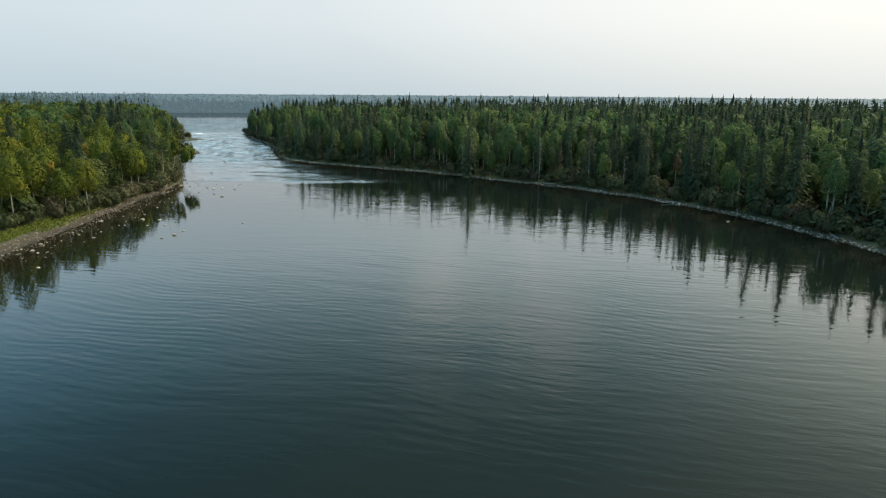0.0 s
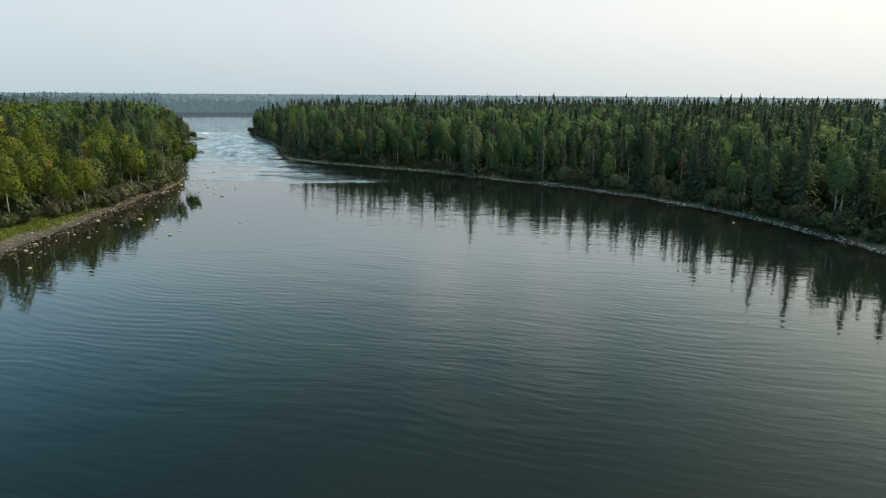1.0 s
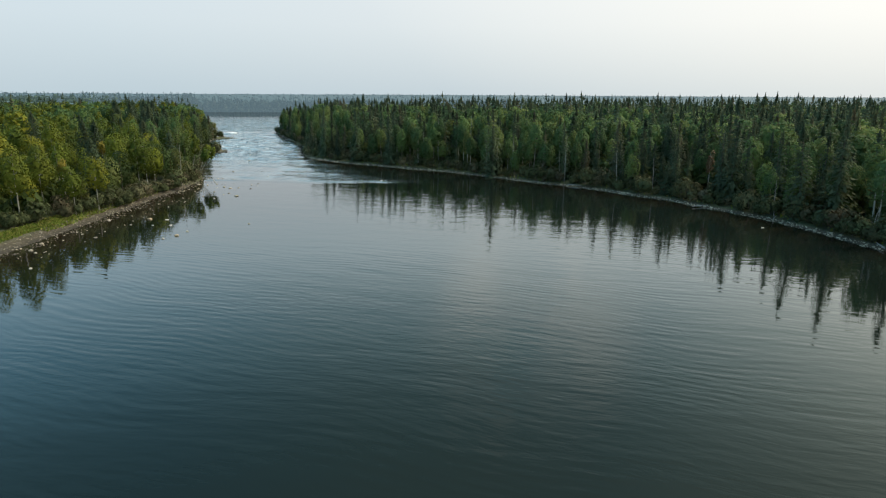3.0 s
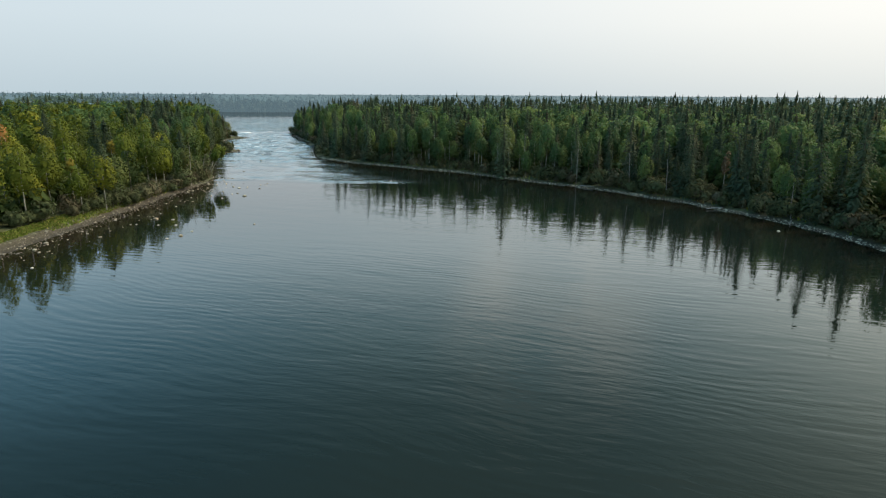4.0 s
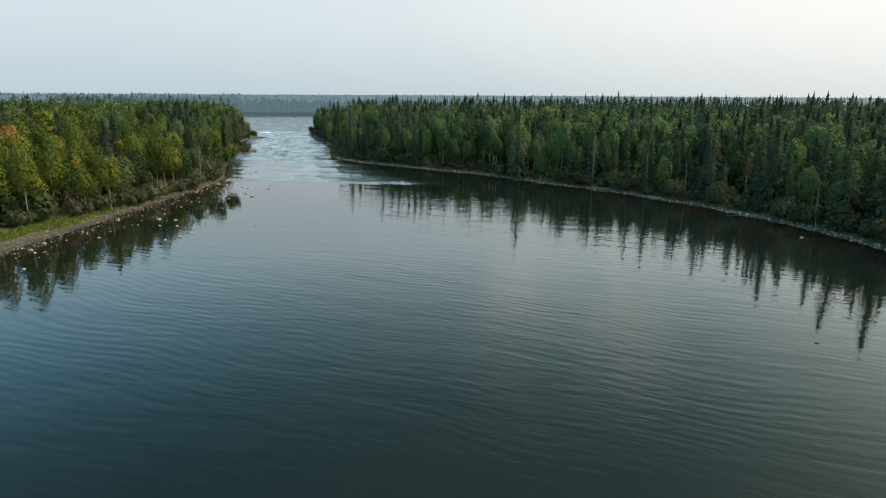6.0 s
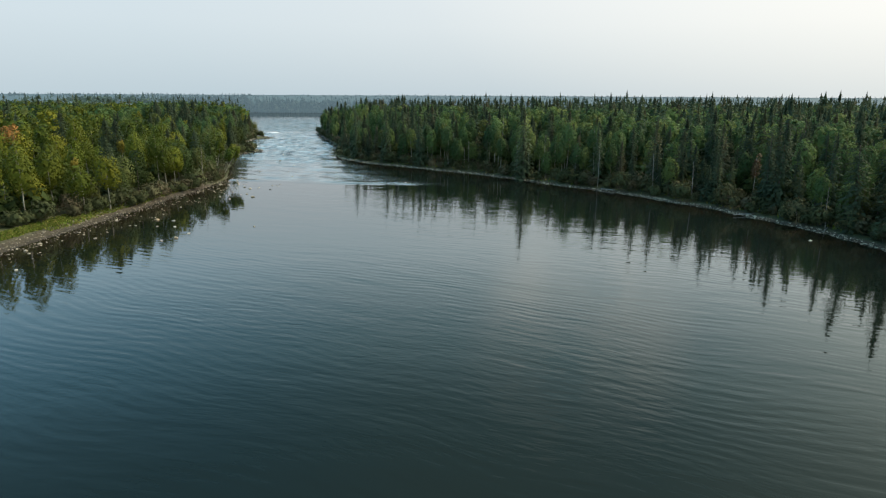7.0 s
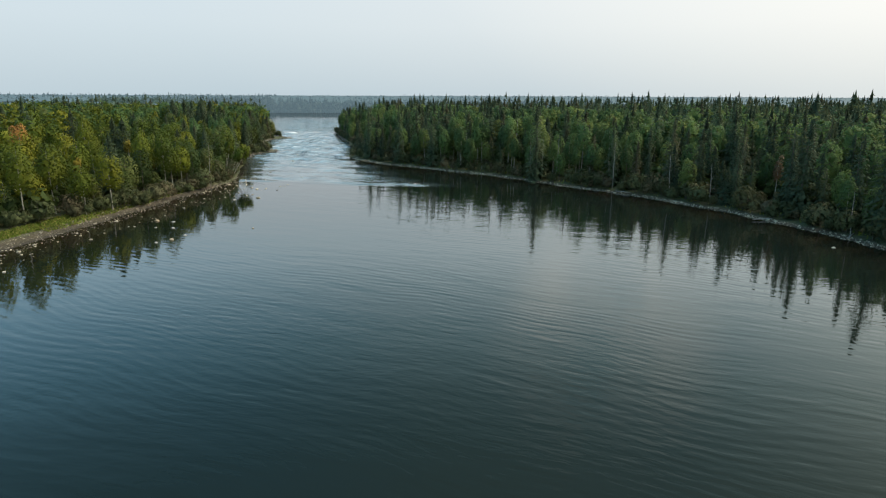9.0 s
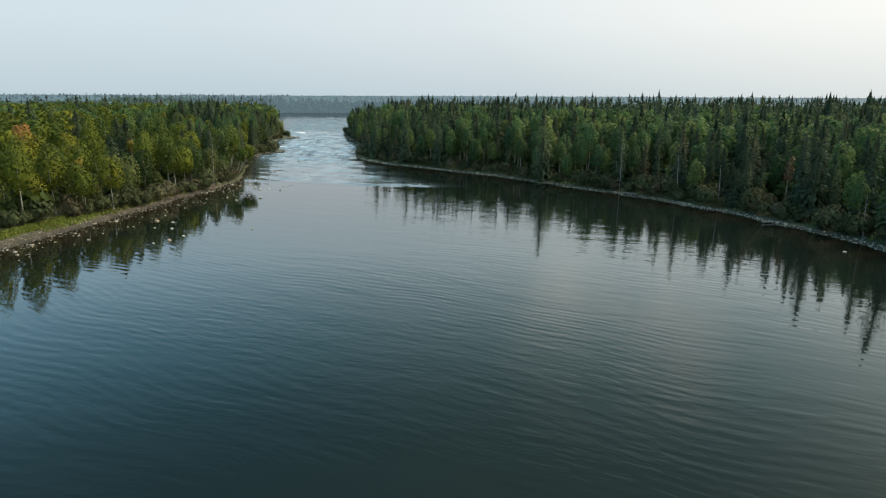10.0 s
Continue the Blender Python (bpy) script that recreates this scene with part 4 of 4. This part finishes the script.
brush = brush[np.minimum(np.hypot(brush[:, 0] + 107, brush[:, 1] - 280) - 3, np.hypot(brush[:, 0] + 84, brush[:, 1] - 218)) > 5]
woodland("shrubs", "grey-green brush along the foot of the woods", rng, brush, rng.uniform(0.45, 1.0, len(brush)), [broadleaf_crown(rng, 3.2, 8, 12, 0.27, 2.6, -0.05) for _ in range(3)], WILLOW)


# ---- undergrowth inside the woods ----
under = jitter_grid(rng, -120, 90, 62, 215, 2.6)
us = shore_distance(under[:, 0], under[:, 1])
under = under[(us > 7) & (us < np.where(under[:, 0] < -50, 34, 20)) & in_view(under[:, 0], under[:, 1])]
woodland("undergrowth", "dark green thicket beneath the trees, shade in its leaf colour", rng, under, rng.uniform(0.8, 1.5, len(under)), [broadleaf_crown(rng, 3.4, 7, 8, 0.42, 2.2, -0.05) for _ in range(3)], LEAF_SHADE)


# ---- stones ----
def rock_shape(rng, level, flat=0.65, rough=0.22):
    """A worn, uneven stone about one metre across; verts, triangles."""
    bm = bmesh.new()
    bmesh.ops.create_icosphere(bm, subdivisions=level, radius=0.5)
    off = Vector(rng.uniform(-50, 50, 3))
    stretch = Vector((rng.uniform(0.85, 1.3), rng.uniform(0.7, 1.0), flat * rng.uniform(0.8, 1.15)))
    for v in bm.verts:
        d = 1 + rough * (noise.noise(v.co * 2.2 + off) + 0.5 * noise.noise(v.co * 5 + off))
        v.co = Vector((v.co.x * stretch.x, v.co.y * stretch.y, v.co.z * stretch.z)) * d
    vs = np.array([tuple(v.co) for v in bm.verts])
    fs = np.array([[v.index for v in f.verts] for f in bm.faces])
    bm.free()
    return vs, fs


STONE_PALE = stone("pale_stone", (0.17, 0.150, 0.110), (0.38, 0.34, 0.255), (0.60, 0.54, 0.42))


def stones(name, label, rng, pts, sizes, lift=0.12, material=STONE):
    vs, fs, k = [], [], 0
    shapes = [rock_shape(rng, 1, 0.6, 0.35) for _ in range(8)]
    z = np.maximum(ground_height(pts[:, 0], pts[:, 1]), -0.04)
    for (x, y), zz, w in zip(pts, z, sizes):
        v, f = shapes[int(rng.integers(8))]
        a = rng.uniform(0, 6.3)
        c, sn = math.cos(a), math.sin(a)
        vs.append(np.stack([(v[:, 0] * c - v[:, 1] * sn) * w + x, (v[:, 0] * sn + v[:, 1] * c) * w + y, v[:, 2] * w + zz + lift * w], 1))
        fs.append(f + k)
        k += len(v)
    ob = new(name, mesh_of(name, np.concatenate(vs), np.concatenate(fs), material))
    return tagged(ob, label, "stones", kind="stuff")


def shore_points(rng, n, x0, x1, y0, y1, s0, s1, lean=1.0):
    p = np.stack([rng.uniform(x0, x1, n * 40), rng.uniform(y0, y1, n * 40)], 1)
    s = shore_distance(p[:, 0], p[:, 1])
    u = (s - s0) / (s1 - s0)
    p = p[(u > 0) & (u < 1) & (rng.uniform(size=len(p)) < np.clip(lean + (1 - lean) * u, 0, 1))]
    return p[:n]


rng = np.random.default_rng(47)
p = shore_points(rng, 2900, -52, 66, 66, 199, -0.35, 1.15)
p = p[rng.uniform(size=len(p)) < 0.70 + 0.30 * np.sin(p[:, 1] * 0.31 + p[:, 0] * 0.12) ** 2]
stones("shore_stones", "band of pale grey stones along the waterline", rng, p, rng.uniform(0.11, 0.32, len(p)) * (1 + 0.8 * (rng.uniform(size=len(p)) > 0.93)), 0.12, STONE_PALE)
p = shore_points(rng, 2600, -66, -50, 60, 150, -2.2, 3.2)
stones("shore_stones", "grey and tan pebbles on a gravel beach", rng, p, rng.uniform(0.08, 0.21, len(p)) * (1 + 1.0 * (rng.uniform(size=len(p)) > 0.95)))
p = shore_points(rng, 900, -66, -50, 60, 150, -1.6, 2.6)
stones("shore_stones", "pale pebbles strewn over the gravel beach", rng, p, rng.uniform(0.08, 0.19, len(p)) * (1 + 0.8 * (rng.uniform(size=len(p)) > 0.95)), 0.14, STONE_PALE)
p = shore_points(rng, 46, -61, -43, 119, 148, -14, -0.5)
stones("shallow_stones", "flat stones awash below the rapids", rng, p, rng.uniform(0.22, 0.55, len(p)), 0.10, STONE_PALE)
p = shore_points(rng, 420, -62, -38, 66, 152, -8.5, -0.6, 1.0)
p = p[rng.uniform(size=len(p)) < np.exp(shore_distance(p[:, 0], p[:, 1]) / 4.5)]
stones("shallow_stones", "scattered pale stones breaking the shallow water", rng, p, rng.uniform(0.09, 0.24, len(p)) * (1 + 0.7 * (rng.uniform(size=len(p)) > 0.9)), 0.16, STONE_PALE)
p = shore_points(rng, 420, -120, -80, 196, 300, -1.6, 1.5)
stones("shore_stones", "stony spits beside the rapids", rng, p, rng.uniform(0.3, 0.8, len(p)))
p = shore_points(rng, 90, -104, -48, 198, 325, -1.0, 1.2)
stones("shore_stones", "grey stones under the trees beside the rapids", rng, p, rng.uniform(0.25, 0.6, len(p)))

BOULDERS = [
    (-49.0, 99.2, 1.5), (-46.1, 99.0, 0.9), (-46.1, 94.7, 0.6), (-43.4, 94.9, 0.8), (-40.1, 86.2, 0.7), (-39.1, 88.1, 1.1), (-38.9, 91.0, 0.7), (-55.2, 98.2, 0.7),
    (-50.4, 94.5, 0.6), (-49.6, 94.7, 0.7), (-50.7, 89.8, 0.6), (-49.7, 86.0, 0.8), (-52.8, 87.8, 0.6), (-54.6, 81.8, 0.9), (-53.4, 78.2, 1.2), (-54.7, 112.9, 0.5),
    (-51.5, 110.2, 0.7), (-53.7, 108.0, 0.5), (-50.6, 103.5, 0.5), (-53.3, 101.5, 0.6), (-58.6, 138.0, 0.9), (-55.1, 128.4, 0.6), (-44.2, 123.0, 1.3), (-32.0, 97.2, 0.6),
    (-66.0, 188.0, 0.9), (-72.0, 205.0, 1.1), (-57.0, 176.0, 0.8), (-60.1, 161.0, 0.8), (-48.1, 152.6, 0.9), (-53.2, 162.7, 0.7), (-51.6, 134.8, 0.9), (-49.5, 132.9, 1.0), (47.3, 101.3, 0.8), (-54.0, 130.2, 0.6),
]
made = []
for i, (x, y, w) in enumerate(BOULDERS):
    w *= 0.52
    tan = i == 0 or i == 5
    if len(made) < 6 or tan:
        v, f = rock_shape(rng, 3, 0.5, 0.3)
        ob = new("boulder", mesh_of("boulder", v, f, STONE_TAN if tan else STONE_PALE, True))
        tagged(ob, "tan boulder standing in shallow dark water" if tan else "grey boulder standing in shallow dark water", "rock", "boulders in the shallows")
        ob.matrix_basis = pose(x, y, 0.10 * w, 0, 0, rng.uniform(-25, 25)) @ Matrix.Diagonal((w, w, w * 0.9, 1))
        made.append(ob) if not tan else None
    else:
        src = made[int(rng.integers(len(made)))]
        m = pose(x, y, 0.10 * w, 0, 0, rng.uniform(-25, 25)) @ Matrix.Diagonal((w / src.scale[0], w / src.scale[1], 0.9 * w / src.scale[2], 1))
        copy_thing(src, m)

# ---- driftwood on the far shore stones ----
for x, y, ln, a in ((44.5, 119.5, 5.0, 20), (52.0, 108.0, 4.0, 60), (24.5, 143.5, 3.5, -40), (57.8, 90, 4.5, 75)):
    v, f = tube([(-ln / 2, 0, 0), (0, 0.1, 0.05), (ln / 2, -0.05, 0.12)], [0.11, 0.09, 0.04], 7)
    ob = new("driftwood_log", mesh_of("driftwood_log", v, f, BARK_GREY, True))
    ob.matrix_basis = pose(x, y, float(ground_height(x, y)) + 0.13, 0, 0, a)
    tagged(ob, "bleached driftwood log lying on shore stones", "log", "driftwood")


# ---- grass on the bank ----
def grass(name, label, rng, p, tall):
    n = len(p)
    z = ground_height(p[:, 0], p[:, 1])
    pos = np.stack([p[:, 0], p[:, 1], z + tall * 0.4], 1)
    nor = np.stack([rng.normal(size=n), rng.normal(size=n), rng.uniform(0.0, 0.8, n)], 1)
    al = np.stack([rng.normal(size=n) * 0.3, rng.normal(size=n) * 0.3, np.ones(n)], 1)
    v, f = sprays(rng, pos, nor, tall * rng.uniform(0.5, 1.2, n), 1.0, al)
    ob = new(name, mesh_of(name, v, f, GRASS, False, tint=np.repeat(rng.uniform(size=n), 4)))
    return tagged(ob, label, "grass", kind="stuff")


p = shore_points(rng, 6000, -70, -57, 58, 97, 3.0, 5.8)
grass("grass", "strip of green grass above the gravel beach", rng, p, 0.22)
p = shore_points(rng, 2200, -66, -57, 88, 134, 1.6, 4.0)
grass("grass", "thin yellow-green grass at the foot of the trees", rng, p, 0.2)
p = shore_points(rng, 450, -52, 66, 66, 200, 1.7, 4.0)
grass("grass", "rough grass behind the shore stones", rng, p, 0.30)
